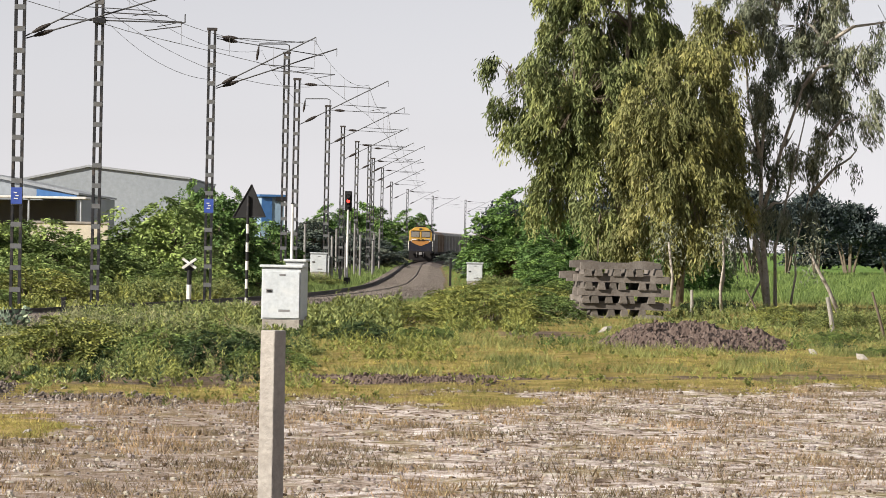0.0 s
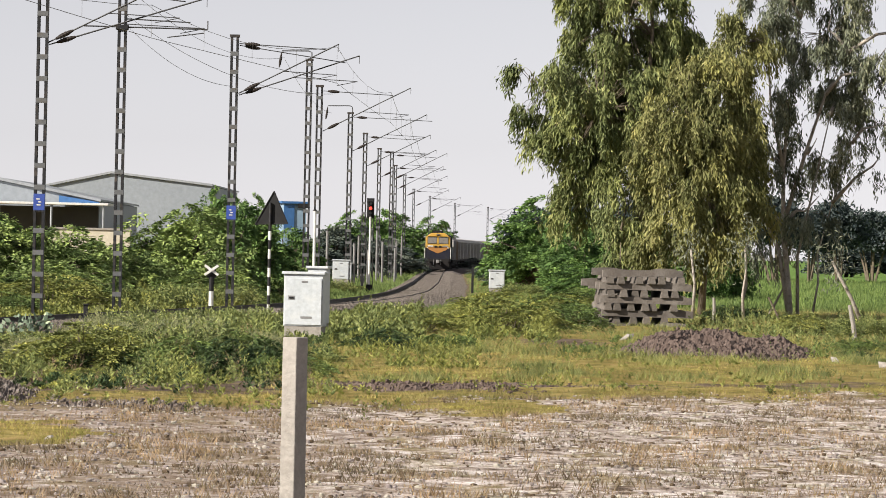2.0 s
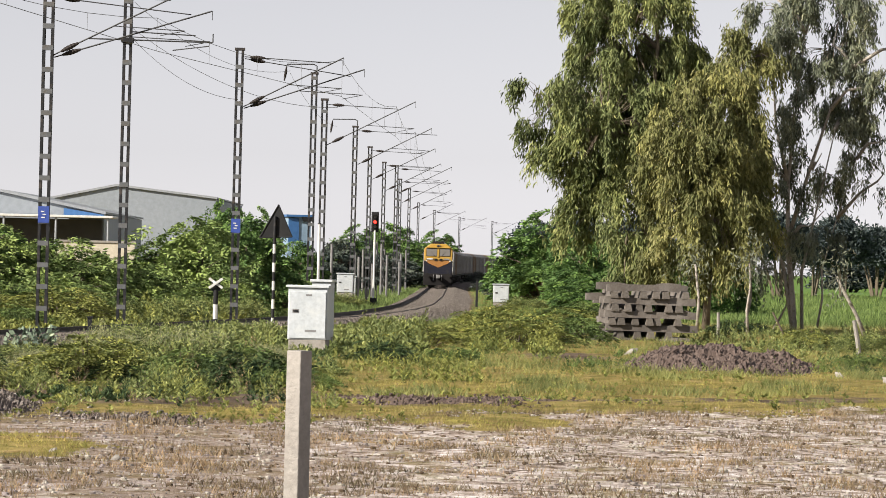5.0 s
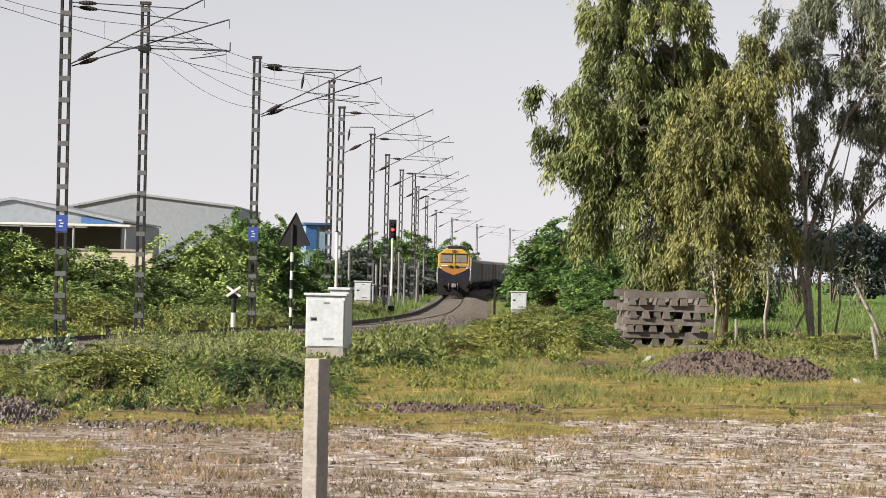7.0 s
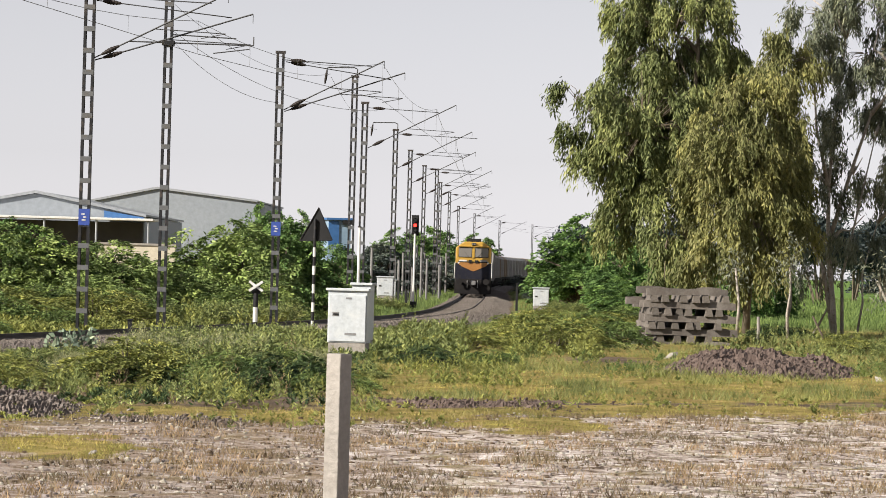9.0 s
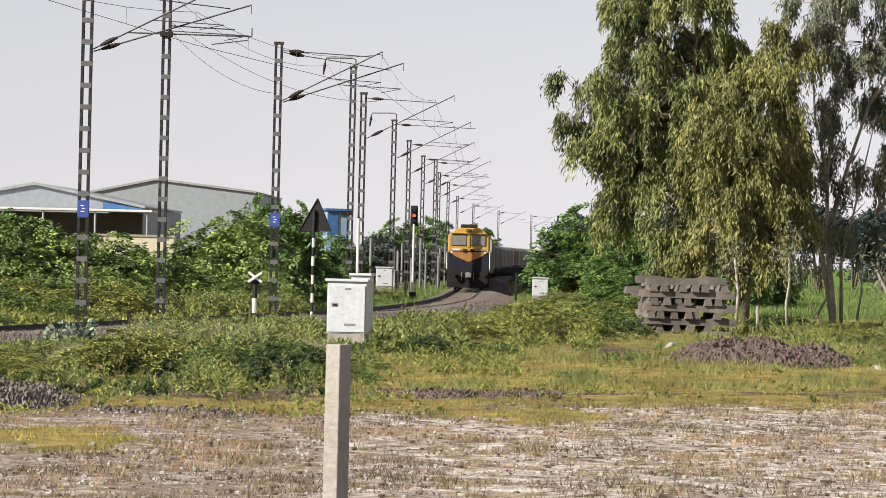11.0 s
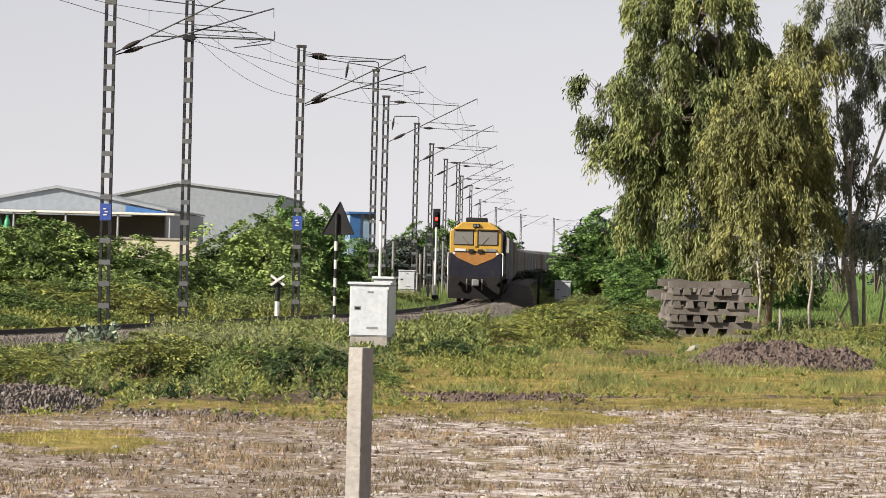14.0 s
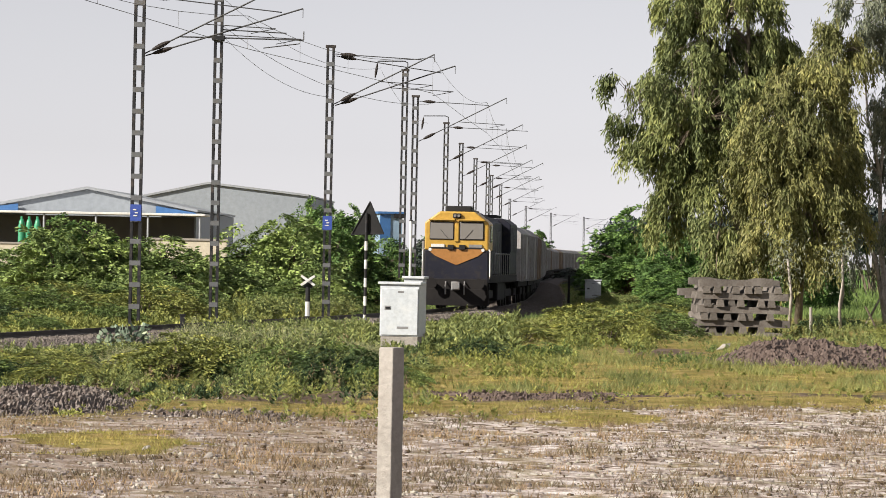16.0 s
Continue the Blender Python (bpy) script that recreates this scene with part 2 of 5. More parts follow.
LEAF_FAR = leafy("far_tree_leaves", ((0.042, 0.058, 0.030), (0.064, 0.084, 0.040), (0.090, 0.110, 0.052)))
PEBBLE = leafy("pale_pebbles", ((0.14, 0.115, 0.095), (0.26, 0.22, 0.19), (0.42, 0.38, 0.34)), 0.0, 0.9, blue=1.08)
PALE_STONE = leafy("whitish_stones", ((0.30, 0.27, 0.25), (0.42, 0.39, 0.37), (0.56, 0.53, 0.51)), 0.0, 0.9, blue=0.90)
BALLAST_STONE = leafy("crushed_ballast", ((0.07, 0.059, 0.055), (0.145, 0.124, 0.115), (0.235, 0.208, 0.195)), 0.0, 0.95, blue=0.95)
CLOD = leafy("dry_clods", ((0.06, 0.042, 0.03), (0.11, 0.08, 0.06), (0.20, 0.15, 0.11)), 0.0, 0.9, blue=0.92)
GRASS = leafy("grass_blades", ((0.19, 0.180, 0.034), (0.29, 0.258, 0.052), (0.39, 0.320, 0.080), (0.45, 0.335, 0.125)), 0.3, 0.6, (0.62, 0.78, 0.5), 0.45, 1.5)
GRASS_GREEN = leafy("green_grass_blades", ((0.150, 0.175, 0.042), (0.235, 0.250, 0.058), (0.33, 0.325, 0.088)), 0.3, 0.6, (0.7, 0.75, 0.6), 0.4, 1.6)
FIELD_GRASS = leafy("crop_blades", ((0.106, 0.16, 0.033), (0.163, 0.225, 0.044), (0.225, 0.28, 0.066)), 0.3, 0.6, (0.75, 0.8, 0.65), 0.3, 1.6)
STRAW = leafy("dry_straw", ((0.16, 0.105, 0.07), (0.27, 0.185, 0.13), (0.40, 0.30, 0.22), (0.22, 0.19, 0.085)), 0.2, blue=1.0)


# ---------------------------------------------------------------- mesh helpers
class Build:
    """Collects the faces of one mesh."""

    def __init__(self):
        self.v, self.f, self.k = [], [], []

    def add(self, verts, faces, k=0):
        o = len(self.v)
        self.v += [tuple(v) for v in verts]
        self.f += [tuple(o + i for i in f) for f in faces]
        self.k += [k] * len(faces)
        return self

    def box(self, c, s, m=None, k=0, taper=1.0):
        x, y, z = (q / 2 for q in s)
        vs = [Vector((sx * x * (taper if sz > 0 else 1), sy * y * (taper if sz > 0 else 1), sz * z)) for sz in (-1, 1) for sy in (-1, 1) for sx in (-1, 1)]
        vs = [(m @ v if m else v) + Vector(c) for v in vs]
        return self.add(vs, [(0, 2, 3, 1), (4, 5, 7, 6), (0, 1, 5, 4), (2, 6, 7, 3), (0, 4, 6, 2), (1, 3, 7, 5)], k)

    def tube(self, pts, radii, n=6, k=0, cap=True):
        pts = [Vector(p) for p in pts]
        if isinstance(radii, (int, float)):
            radii = [radii] * len(pts)
        rings = []
        for i, p in enumerate(pts):
            d = (pts[min(i + 1, len(pts) - 1)] - pts[max(i - 1, 0)]).normalized()
            a = d.cross(Vector((0, 0, 1)) if abs(d.z) < 0.9 else Vector((1, 0, 0))).normalized()
            b = d.cross(a)
            rings.append([p + (a * math.cos(2 * math.pi * j / n) + b * math.sin(2 * math.pi * j / n)) * radii[i] for j in range(n)])
        vs = [v for r in rings for v in r]
        fs = [(i * n + j, i * n + (j + 1) % n, (i + 1) * n + (j + 1) % n, (i + 1) * n + j) for i in range(len(pts) - 1) for j in range(n)]
        if cap:
            fs += [tuple(range(n))[::-1], tuple((len(pts) - 1) * n + j for j in range(n))]
        return self.add(vs, fs, k)

    def prism(self, outline, y0, y1, k=0):
        """An outline in x and z, drawn out along y."""
        n = len(outline)
        vs = [(x, y0, z) for x, z in outline] + [(x, y1, z) for x, z in outline]
        fs = [tuple(range(n)), tuple(range(2 * n - 1, n - 1, -1))] + [(i, i + n, (i + 1) % n + n, (i + 1) % n) for i in range(n)]
        return self.add(vs, fs, k)

    def mesh(self, name):
        me = bpy.data.meshes.new(name)
        me.from_pydata(self.v, [], self.f)
        bm = bmesh.new()
        bm.from_mesh(me)
        bmesh.ops.recalc_face_normals(bm, faces=bm.faces)
        bm.to_mesh(me)
        bm.free()
        return me


def part(name, build, material, parent=None, label="", bevel=0.0, smooth=False, at=None):
    me = build.mesh(name) if isinstance(build, Build) else build
    if not me.materials:
        me.materials.append(material)
    if smooth:
        me.polygons.foreach_set("use_smooth", [True] * len(me.polygons))
    ob = new(name, me)
    if parent:
        ob.parent = parent
    if at:
        ob.matrix_basis = at
    if bevel:
        mod = ob.modifiers.new("worn_edges", "BEVEL")
        mod.width, mod.segments, mod.limit_method = bevel, 2, "ANGLE"
    return tagged(ob, label)


def thing(name, m, label, category, group="", kind=""):
    ob = new(name)
    ob.empty_display_size = 0.2
    ob.matrix_basis = m
    return tagged(ob, label, category, group, kind)


def raw_mesh(name, verts, faces_n, material, loops=None):
    """A mesh straight from arrays: each run of faces_n vertices is one face."""
    verts = np.asarray(verts, dtype=np.float32).reshape(-1, 3)
    n = len(verts) // faces_n
    me = bpy.data.meshes.new(name)
    me.vertices.add(len(verts))
    me.vertices.foreach_set("co", verts.ravel())
    me.loops.add(n * faces_n)
    me.loops.foreach_set("vertex_index", np.arange(n * faces_n, dtype=np.int32))
    me.polygons.add(n)
    me.polygons.foreach_set("loop_start", np.arange(n, dtype=np.int32) * faces_n)
    me.update(calc_edges=True)
    me.validate()
    me.materials.append(material)
    return me


def unit(v):
    return v / np.maximum(np.linalg.norm(v, axis=-1, keepdims=True), 1e-6)


def leaf_mesh(name, base, way, length, width, material, rng, curl=0.15, flat=0.0, tone=None):
    """Pointed leaves: base points, directions, lengths, widths; tone: a value for each leaf, alike within a spray."""
    n = len(base)
    way = unit(way)
    side = unit(np.cross(way, rng.normal(size=(n, 3)) * (1 - flat) + np.array((0, 0, 1.6)) * flat))
    up = np.cross(side, way)
    L, W = np.asarray(length).reshape(-1, 1), np.asarray(width).reshape(-1, 1)
    mid = base + way * L * 0.45 + up * L * curl
    me = raw_mesh(name, np.stack([base, mid + side * W / 2, base + way * L, mid - side * W / 2], 1), 4, material)
    if tone is not None:
        me.attributes.new("tone", "FLOAT", "POINT").data.foreach_set("value", np.repeat(np.clip(tone, 0.03, 1.0), 4).astype(np.float32))
    return me


def blade_mesh(name, base, height, width, lean, material, rng, tone):
    """Grass: one tapering triangle a blade; tone: a value for each blade, alike within a tuft."""
    n = len(base)
    a = rng.uniform(0, 2 * math.pi, n)
    side = np.stack([np.cos(a), np.sin(a), np.zeros(n)], 1) * np.asarray(width).reshape(-1, 1) / 2
    b = rng.uniform(0, 2 * math.pi, n)
    tip = base + np.stack([np.cos(b) * lean * height, np.sin(b) * lean * height, height], 1)
    me = raw_mesh(name, np.stack([base - side, base + side, tip], 1), 3, material)
    me.attributes.new("tone", "FLOAT", "POINT").data.foreach_set("value", np.repeat(np.clip(tone, 0.03, 1.0), 3).astype(np.float32))
    return me


# ---------------------------------------------------------------- the line of the track
LINE_Y = [-120, 0, 60, 105.4, 121.4, 140, 152, 167, 178.6, 191.5, 216, 279, 360, 440, 540, 610, 690, 760, 900, 1200]
LINE_X = [-45.6, -28.4, -19.75, -13.2, -10.9, -8.2, -6.6, -4.85, -4.1, -3.5, -2.78, -2.63, -2.85, -3.1, -2.3, 0.4, 4.8, 10.0, 23.0, 59.0]
_gy = np.arange(-120, 1200, 1.0)
_gx = np.interp(_gy, LINE_Y, LINE_X)
_ker = np.exp(-0.5 * (np.arange(-24, 25) / 7.0) ** 2)
_gx = np.convolve(np.pad(_gx, 24, mode="reflect", reflect_type="odd"), _ker / _ker.sum(), mode="valid")
_gs = np.concatenate([[0], np.cumsum(np.hypot(np.diff(_gx), np.diff(_gy)))])


def track_x(y):
    return np.interp(y, _gy, _gx)


def along(s):
    """The point of the track s metres along it, from its far south end."""
    return float(np.interp(s, _gs, _gx)), float(np.interp(s, _gs, _gy))


def s_at(y):
    return float(np.interp(y, _gy, _gs))


RAIL_TOP = 0.05


# ---------------------------------------------------------------- ground
def soft_noise(x, y, scale, seed=0.0):
    """Smooth waves of several directions, -1 to 1."""
    out = 0
    for i in range(6):
        a = seed + i * 1.9
        out = out + np.sin((x * math.cos(a) + y * math.sin(a)) * scale * (1 + 0.37 * i) + a * 7.3)
    return out / 6 * 1.6


def ground_z(x, y):
    x, y = np.asarray(x, float), np.asarray(y, float)
    d = np.abs(x - track_x(y))
    bed = -0.28 * np.clip(1 - (d - 3.0) / 3.5, 0, 1)
    near = np.clip((y - 18) / 20, 0, 1)
    return bed + near * (0.035 * soft_noise(x, y, 0.9) + 0.022 * soft_noise(x, y, 2.7, 1.0) + 0.014 * soft_noise(x, y, 5.2, 2.0)) * np.clip(3 - y / 150, 0.3, 1)


def zones(x, y):
    wob = 2.6 * soft_noise(x, y * 0.35, 0.8) + 1.2 * soft_noise(x, y * 0.35, 2.3, 2.0)
    edge = 60.0 + 1.05 * x + wob
    gravel = np.clip(0.5 + (edge - y) / 5.0, 0, 1) * 0.55
    gravel = np.where((((x - 0.2) / 0.95) ** 2 + ((y - 57.0) / 3.0) ** 2) + 0.9 * soft_noise(x, y * 0.5, 2.6, 3.0) < 0.9, 0.05, gravel)
    gravel = np.where((((x + 4.9) / 0.9) ** 2 + ((y - 46.5) / 3.2) ** 2) + 0.9 * soft_noise(x, y * 0.5, 2.6, 4.0) < 0.9, 0.05, gravel)
    soil = 0.52 * np.exp(-(((y - 65.0 - 0.9 * x) / 2.0) ** 2)) * np.clip((x + 3) / 2, 0, 1)
    soil = np.maximum(soil, 0.62 * np.exp(-(((x + 4.6) / 2.8) ** 2 + ((y - 55) / 3.0) ** 2)))
    soil = np.maximum(soil, 0.66 * np.exp(-(((x - 2.3) / 1.7) ** 2 + ((y - 100) / 7.0) ** 2)))
    soil = np.maximum(soil, 0.6 * np.clip(1 - (np.abs(x - track_x(y)) - 2.5) / 2.5, 0, 1))
    soil = np.maximum(soil, 0.56 * np.clip((-0.03 * y - x) / 1.2, 0, 1) * np.clip((y - 57) / 4, 0, 1) * np.clip((104 - y) / 6, 0, 1))
    far_field = np.clip((y - 150) / 30, 0, 1) * np.clip((x - 2.5 - (y - 150) * 0.02) / 3.0, 0, 1) * 0.6
    dry = np.clip(0.30 - 0.10 * x + 0.12 * soft_noise(x, y * 0.3, 1.1, 7.0), 0.0, 0.55) * (gravel > 0.2)
    return gravel, soil, far_field, dry


def spread(lo, hi, step, far, grow=1.35):
    mid = list(np.arange(lo, hi, step))
    s, v = step, hi
    up = []
    while v < far:
        up.append(v)
        s *= grow
        v += s
    return mid, up


def build_ground():
    mid, up = spread(-26, 26, 0.4, 3500)
    xs = [-26 - (u - 26) - 0.4 for u in reversed(up)] + mid + up
    near = list(np.arange(-30, 24, 6.0)) + list(np.arange(24, 110, 0.4)) + list(np.arange(110, 260, 1.5))
    _, up = spread(0, 260, 2.0, 4600)
    ys = [-3500, -1500, -600, -250, -100] + near + up
    X, Y = np.meshgrid(np.array(xs), np.array(ys))
    Z = ground_z(X, Y)
    h, w = X.shape
    me = bpy.data.meshes.new("ground")
    idx = np.arange(h * w).reshape(h, w)
    quads = np.stack([idx[:-1, :-1], idx[:-1, 1:], idx[1:, 1:], idx[1:, :-1]], -1).reshape(-1, 4)
    me.from_pydata(np.stack([X, Y, Z], -1).reshape(-1, 3).tolist(), [], quads.tolist())
    for name, values in zip(("gravel", "soil", "far_field", "dry"), zones(X, Y)):
        me.attributes.new(name, "FLOAT", "POINT").data.foreach_set("value", values.astype(np.float32).ravel())
    me.polygons.foreach_set("use_smooth", [True] * len(me.polygons))
    return tagged(part("ground", me, GROUND), "open ground of pale gravel, dry grass and green field", "ground", kind="structure")


build_ground()


# ---------------------------------------------------------------- railway line
def sweep(profile, y0, y1, step, offset=0.0, z=0.0):
    """A closed profile (across, up) drawn along the track."""
    b, n = Build(), len(profile)
    ss = np.arange(s_at(y0), s_at(y1), step)
    vs = []
    for s in ss:
        x, y = along(s)
        x2, y2 = along(s + 1.0)
        d = Vector((x2 - x, y2 - y, 0)).normalized()
        r = Vector((d.y, -d.x, 0))
        vs += [Vector((x, y, z + h)) + r * (offset + a) for a, h in profile]
    fs = [(i * n + j, i * n + (j + 1) % n, (i + 1) * n + (j + 1) % n, (i + 1) * n + j) for i in range(len(ss) - 1) for j in range(n)]
    return b.add(vs, fs)


bed = tagged(part("ballast_bed", sweep([(-1.9, -0.34), (-1.45, -0.135), (0.78, -0.135), (0.98, 0.0), (1.7, 0.012), (2.9, -0.34), (2.4, -0.6), (-1.8, -0.6)], 20, 1000, 3.0), BALLAST),
             "grey-brown crushed stone ballast under the railway track", "ballast", kind="structure")
rail_profile = [(-0.07, -0.17), (0.07, -0.17), (0.07, -0.155), (0.012, -0.135), (0.012, -0.045), (0.036, -0.035), (0.036, -0.006), (0.028, 0), (-0.028, 0), (-0.036, -0.006), (-0.036, -0.035), (-0.012, -0.045), (-0.012, -0.135), (-0.07, -0.155)]
for off in (-0.875, 0.875):
    tagged(part("rail", sweep(rail_profile, 20, 1000, 2.0, off, RAIL_TOP), RAIL), "rusty steel rail of the curved track", "rail", "rails of the line", "structure")


def sleeper_build(length=2.75):
    """Concrete sleeper: deep under the rail seats, waisted between them; lies along x."""
    xs = [(-1.375, 0.205), (-1.0, 0.235), (-0.72, 0.235), (-0.45, 0.19), (0.45, 0.19), (0.72, 0.235), (1.0, 0.235), (1.375, 0.205)]
    vs, fs = [], []
    for x, h in xs:
        x *= length / 2.75
        vs += [(x, -0.125, 0), (x, 0.125, 0), (x, 0.085, h), (x, -0.085, h)]
    n = len(xs)
    for i in range(n - 1):
        for j in range(4):
            fs.append((i * 4 + j, i * 4 + (j + 1) % 4, (i + 1) * 4 + (j + 1) % 4, (i + 1) * 4 + j))
    fs += [(0, 1, 2, 3), tuple((n - 1) * 4 + j for j in (3, 2, 1, 0))]
    return Build().add(vs, fs)


SLEEPER_MESH = sleeper_build().mesh("sleeper")
SLEEPER_MESH.materials.append(SLEEPER)


def on_line(s, side=0.0, z=0.0):
    x, y = along(s)
    x2, y2 = along(s + 0.5)
    a = math.degrees(math.atan2(-(x2 - x), y2 - y))
    return pose(x, y, z, 0, 0, a) @ pose(side, 0, 0)


for i in range(290):
    part("sleeper", SLEEPER_MESH, SLEEPER, bed, at=on_line(s_at(92) + i * 0.62, 0, RAIL_TOP - 0.17 - 0.236))


def ballast_stones(n, seed):
    """Loose crushed stone over the bed and its shoulders, joined."""
    rng = np.random.default_rng(seed)
    y = 90 + 330 * rng.uniform(0, 1, n) ** 1.7
    off = rng.uniform(-2.1, 3.3, n) + rng.normal(size=n) * 0.15
    keep = (np.abs(np.abs(off) - 0.875) > 0.10)
    y, off = y[keep], off[keep]
    n = len(y)
    top_ = np.interp(off, (-2.4, -1.9, -1.45, 0.78, 0.98, 1.7, 2.9, 3.5), (-0.36, -0.34, -0.135, -0.135, 0.0, 0.012, -0.34, -0.36))
    c = np.stack([track_x(y) + off, y, top_ + 0.005], 1)
    oct_ = np.array(((1, 0, 0), (0, 1, 0), (-1, 0, 0), (0, -1, 0), (0.1, 0.1, 0.8), (0, 0, -0.6)))
    tri = np.array(((0, 1, 4), (1, 2, 4), (2, 3, 4), (3, 0, 4), (1, 0, 5), (2, 1, 5), (3, 2, 5), (0, 3, 5)))
    turn = rng.uniform(0, 2 * math.pi, n)
    size = rng.uniform(0.025, 0.065, n)
    v = oct_[None] * size[:, None, None] * rng.uniform(0.7, 1.3, (n, 6, 3))
    ca, sa = np.cos(turn)[:, None], np.sin(turn)[:, None]
    v = np.stack([v[..., 0] * ca - v[..., 1] * sa, v[..., 0] * sa + v[..., 1] * ca, v[..., 2]], -1) + c[:, None]
    tagged(part("ballast_stones", raw_mesh("ballast_stones", v[:, tri].reshape(-1, 3), 3, BALLAST_STONE), BALLAST_STONE), "loose crushed grey-brown ballast stones", "ballast", kind="stuff")


ballast_stones(64000, 44)


# ---------------------------------------------------------------- overhead line
def insulator(p0, p1, r=0.062):
    """A ribbed porcelain rod."""
    p0, p1 = Vector(p0), Vector(p1)
    pts, rad = [], []
    for i in range(13):
        pts.append(p0.lerp(p1, i / 12))
        rad.append((r if i % 2 else r * 0.85) * (0.55 + 0.75 * math.sin(math.pi * i / 12)))
    return Build().tube(pts, rad, 8)


def mast_frame(root, height, w=0.33, d=0.20, pitch=0.66):
    for sx in (-1, 1):
        e, k, h = w / 2 - 0.02, 0.085, d / 2
        ring = [(e, -h), (e, h), (e - k, h), (e - k, h - 0.012), (e - 0.014, h - 0.012), (e - 0.014, -h + 0.012), (e - k, -h + 0.012), (e - k, -h)]
        vs = [(sx * px_, py_, z) for z in (-0.6, height) for px_, py_ in ring]
        b = Build().add(vs, [tuple(range(8)), tuple(range(15, 7, -1))] + [(i, (i + 1) % 8, (i + 1) % 8 + 8, i + 8) for i in range(8)])
        part("channel", b, STEEL, root)
    part("cap", Build().box((0, 0, height + 0.02), (w + 0.03, d + 0.03, 0.10)), STEEL, root)
    n = int(height / pitch)
    for i in range(n):
        for sy in (-1, 1):
            part("batten", Build().box((0, sy * (d / 2 + 0.006), 0.5 + i * pitch), (w - 0.05, 0.010, 0.15)), BATTEN, root)
    part("base", Build().box((0, 0, -0.32), (0.6, 0.6, 0.5), taper=0.8), CONCRETE, root, "concrete mast foundation")


def cantilever(root, lo, top, reach, rise, tie_end, back=0.0):
    """A bracket tube that climbs outwards from lo, and a stay from the top; lengths in metres along +x."""
    w = 0.165
    a, e = Vector((w, back, lo)), Vector((reach, back, lo + rise))
    d = (e - a).normalized()
    arm = part("bracket_tube", Build().tube([a, a + d * 0.3], 0.022).tube([a + d * 0.8, e], 0.026), TUBE, root)
    part("insulator", insulator(a + d * 0.25, a + d * 0.85), INSULATOR, arm, "dark ribbed insulator")
    t0, t1 = Vector((w, back, top)), Vector(tie_end)
    dt = (t1 - t0).normalized()
    stay = part("stay_tube", Build().tube([t0, t0 + dt * 0.25], 0.018).tube([t0 + dt * 0.7, t1], 0.019), TUBE, root)
    part("insulator", insulator(t0 + dt * 0.2, t0 + dt * 0.75), INSULATOR, stay, "dark ribbed insulator")
    # the register arm and its drop
    r0 = a.lerp(e, 0.45)
    r1 = Vector((reach - 0.05, back, r0.z - 0.1))
    part("register_arm", Build().tube([r0, r1], 0.016).tube([r1, r1 + Vector((-0.75, 0, -0.16))], 0.013).tube([e, e + Vector((0, 0, -0.28))], 0.012), TUBE, root)


MASTS = []


def mast(x, y, height, arms, plate=False, horn=False, turn=0.0, w=0.33):
    root = thing("catenary_mast", pose(x, y, 0, 0, 0, turn), "grey latticed steel mast holding the overhead line", "mast", "masts along the railway")
    mast_frame(root, height, w)
    for arm in arms:
        cantilever(root, *arm)
    if plate:
        plate_ = part("number_plate", Build().box((0, -0.125, 3.35), (0.34, 0.02, 0.5)), BLUE_PAINT, root, "blue enamel plate")
        for dx, dz, bw in ((-0.03, 0.09, 0.10), (0.02, 0.0, 0.10), (-0.01, -0.09, 0.12)):
            part("plate_mark", Build().box((dx, -0.14, 3.35 + dz), (bw, 0.01, 0.035)), WHITE_PAINT, plate_, "white bar")
    if horn:
        b = Build().tube([(0.1, 0, height), (0.1, 0, height + 0.35), (-0.05, 0, height + 0.42), (-1.25, 0, height + 0.40), (-1.27, 0, height + 0.3)], 0.03)
        part("feeder_bracket", b, TUBE, root)
        part("feeder_insulator", insulator((-1.27, 0, height + 0.3), (-1.36, 0, height - 0.35), 0.05), INSULATOR, root)
    MASTS.append((x, y))
    return root


STD = lambda h, tie=3.4: ((h - 2.06, h - 0.2, 4.2, 2.08, (tie, 0, h - 0.34)),)
mast(-12.97, 128, 10.2, ((8.2, 10.08, 4.2, 2.06, (3.7, 0, 9.95)), (8.15, 9.97, 4.95, 1.52, (4.3, 0.4, 9.55), 0.3)), plate=True, w=0.38)
anchor = mast(-11.25, 136.4, 10.6, ())
part("anchor_bar", Build().tube([(-1.24, -0.13, 9.16), (2.77, -0.13, 9.12)], 0.026).tube([(2.77, -0.13, 9.12), (2.77, -0.13, 9.40)], 0.022), TUBE, anchor)
part("register_bar", Build().tube([(0.10, 0, 9.42), (2.20, 0, 9.34)], 0.022), TUBE, anchor)
part("steady_arm", Build().tube([(1.47, -0.13, 8.84), (2.64, -0.13, 9.00), (2.66, -0.13, 9.12)], 0.020), TUBE, anchor)
part("clamp", Build().box((0, -0.05, 9.14), (0.40, 0.34, 0.16)), STEEL, anchor, bevel=0.01)
mast(-8.47, 152, 9.7, ((7.65, 9.45, 3.75, 1.85, (3.3, 0, 9.3)), (7.6, 9.4, 4.5, 1.51, (4.0, 0.35, 8.85), 0.3)), plate=True)
mast(-7.20, 190, 10.6, (), horn=True)
mast(-6.87, 194.5, 9.6, STD(9.6), w=0.34)
mast(-6.47, 232, 9.6, STD(9.6, 4.5), horn=True)
for x, y in ((-6.6, 272), (-6.5, 312), (-5.75, 322), (-6.3, 372), (-6.15, 418), (-6.4, 512), (-5.0, 578), (-1.74, 652), (3.6, 700)):
    mast(x, y, 9.6, STD(9.6))


def wire(pts, r, name, label):
    return tagged(part(name, Build().tube(pts, r, 4), WIRE), label, "wire", "overhead wires")


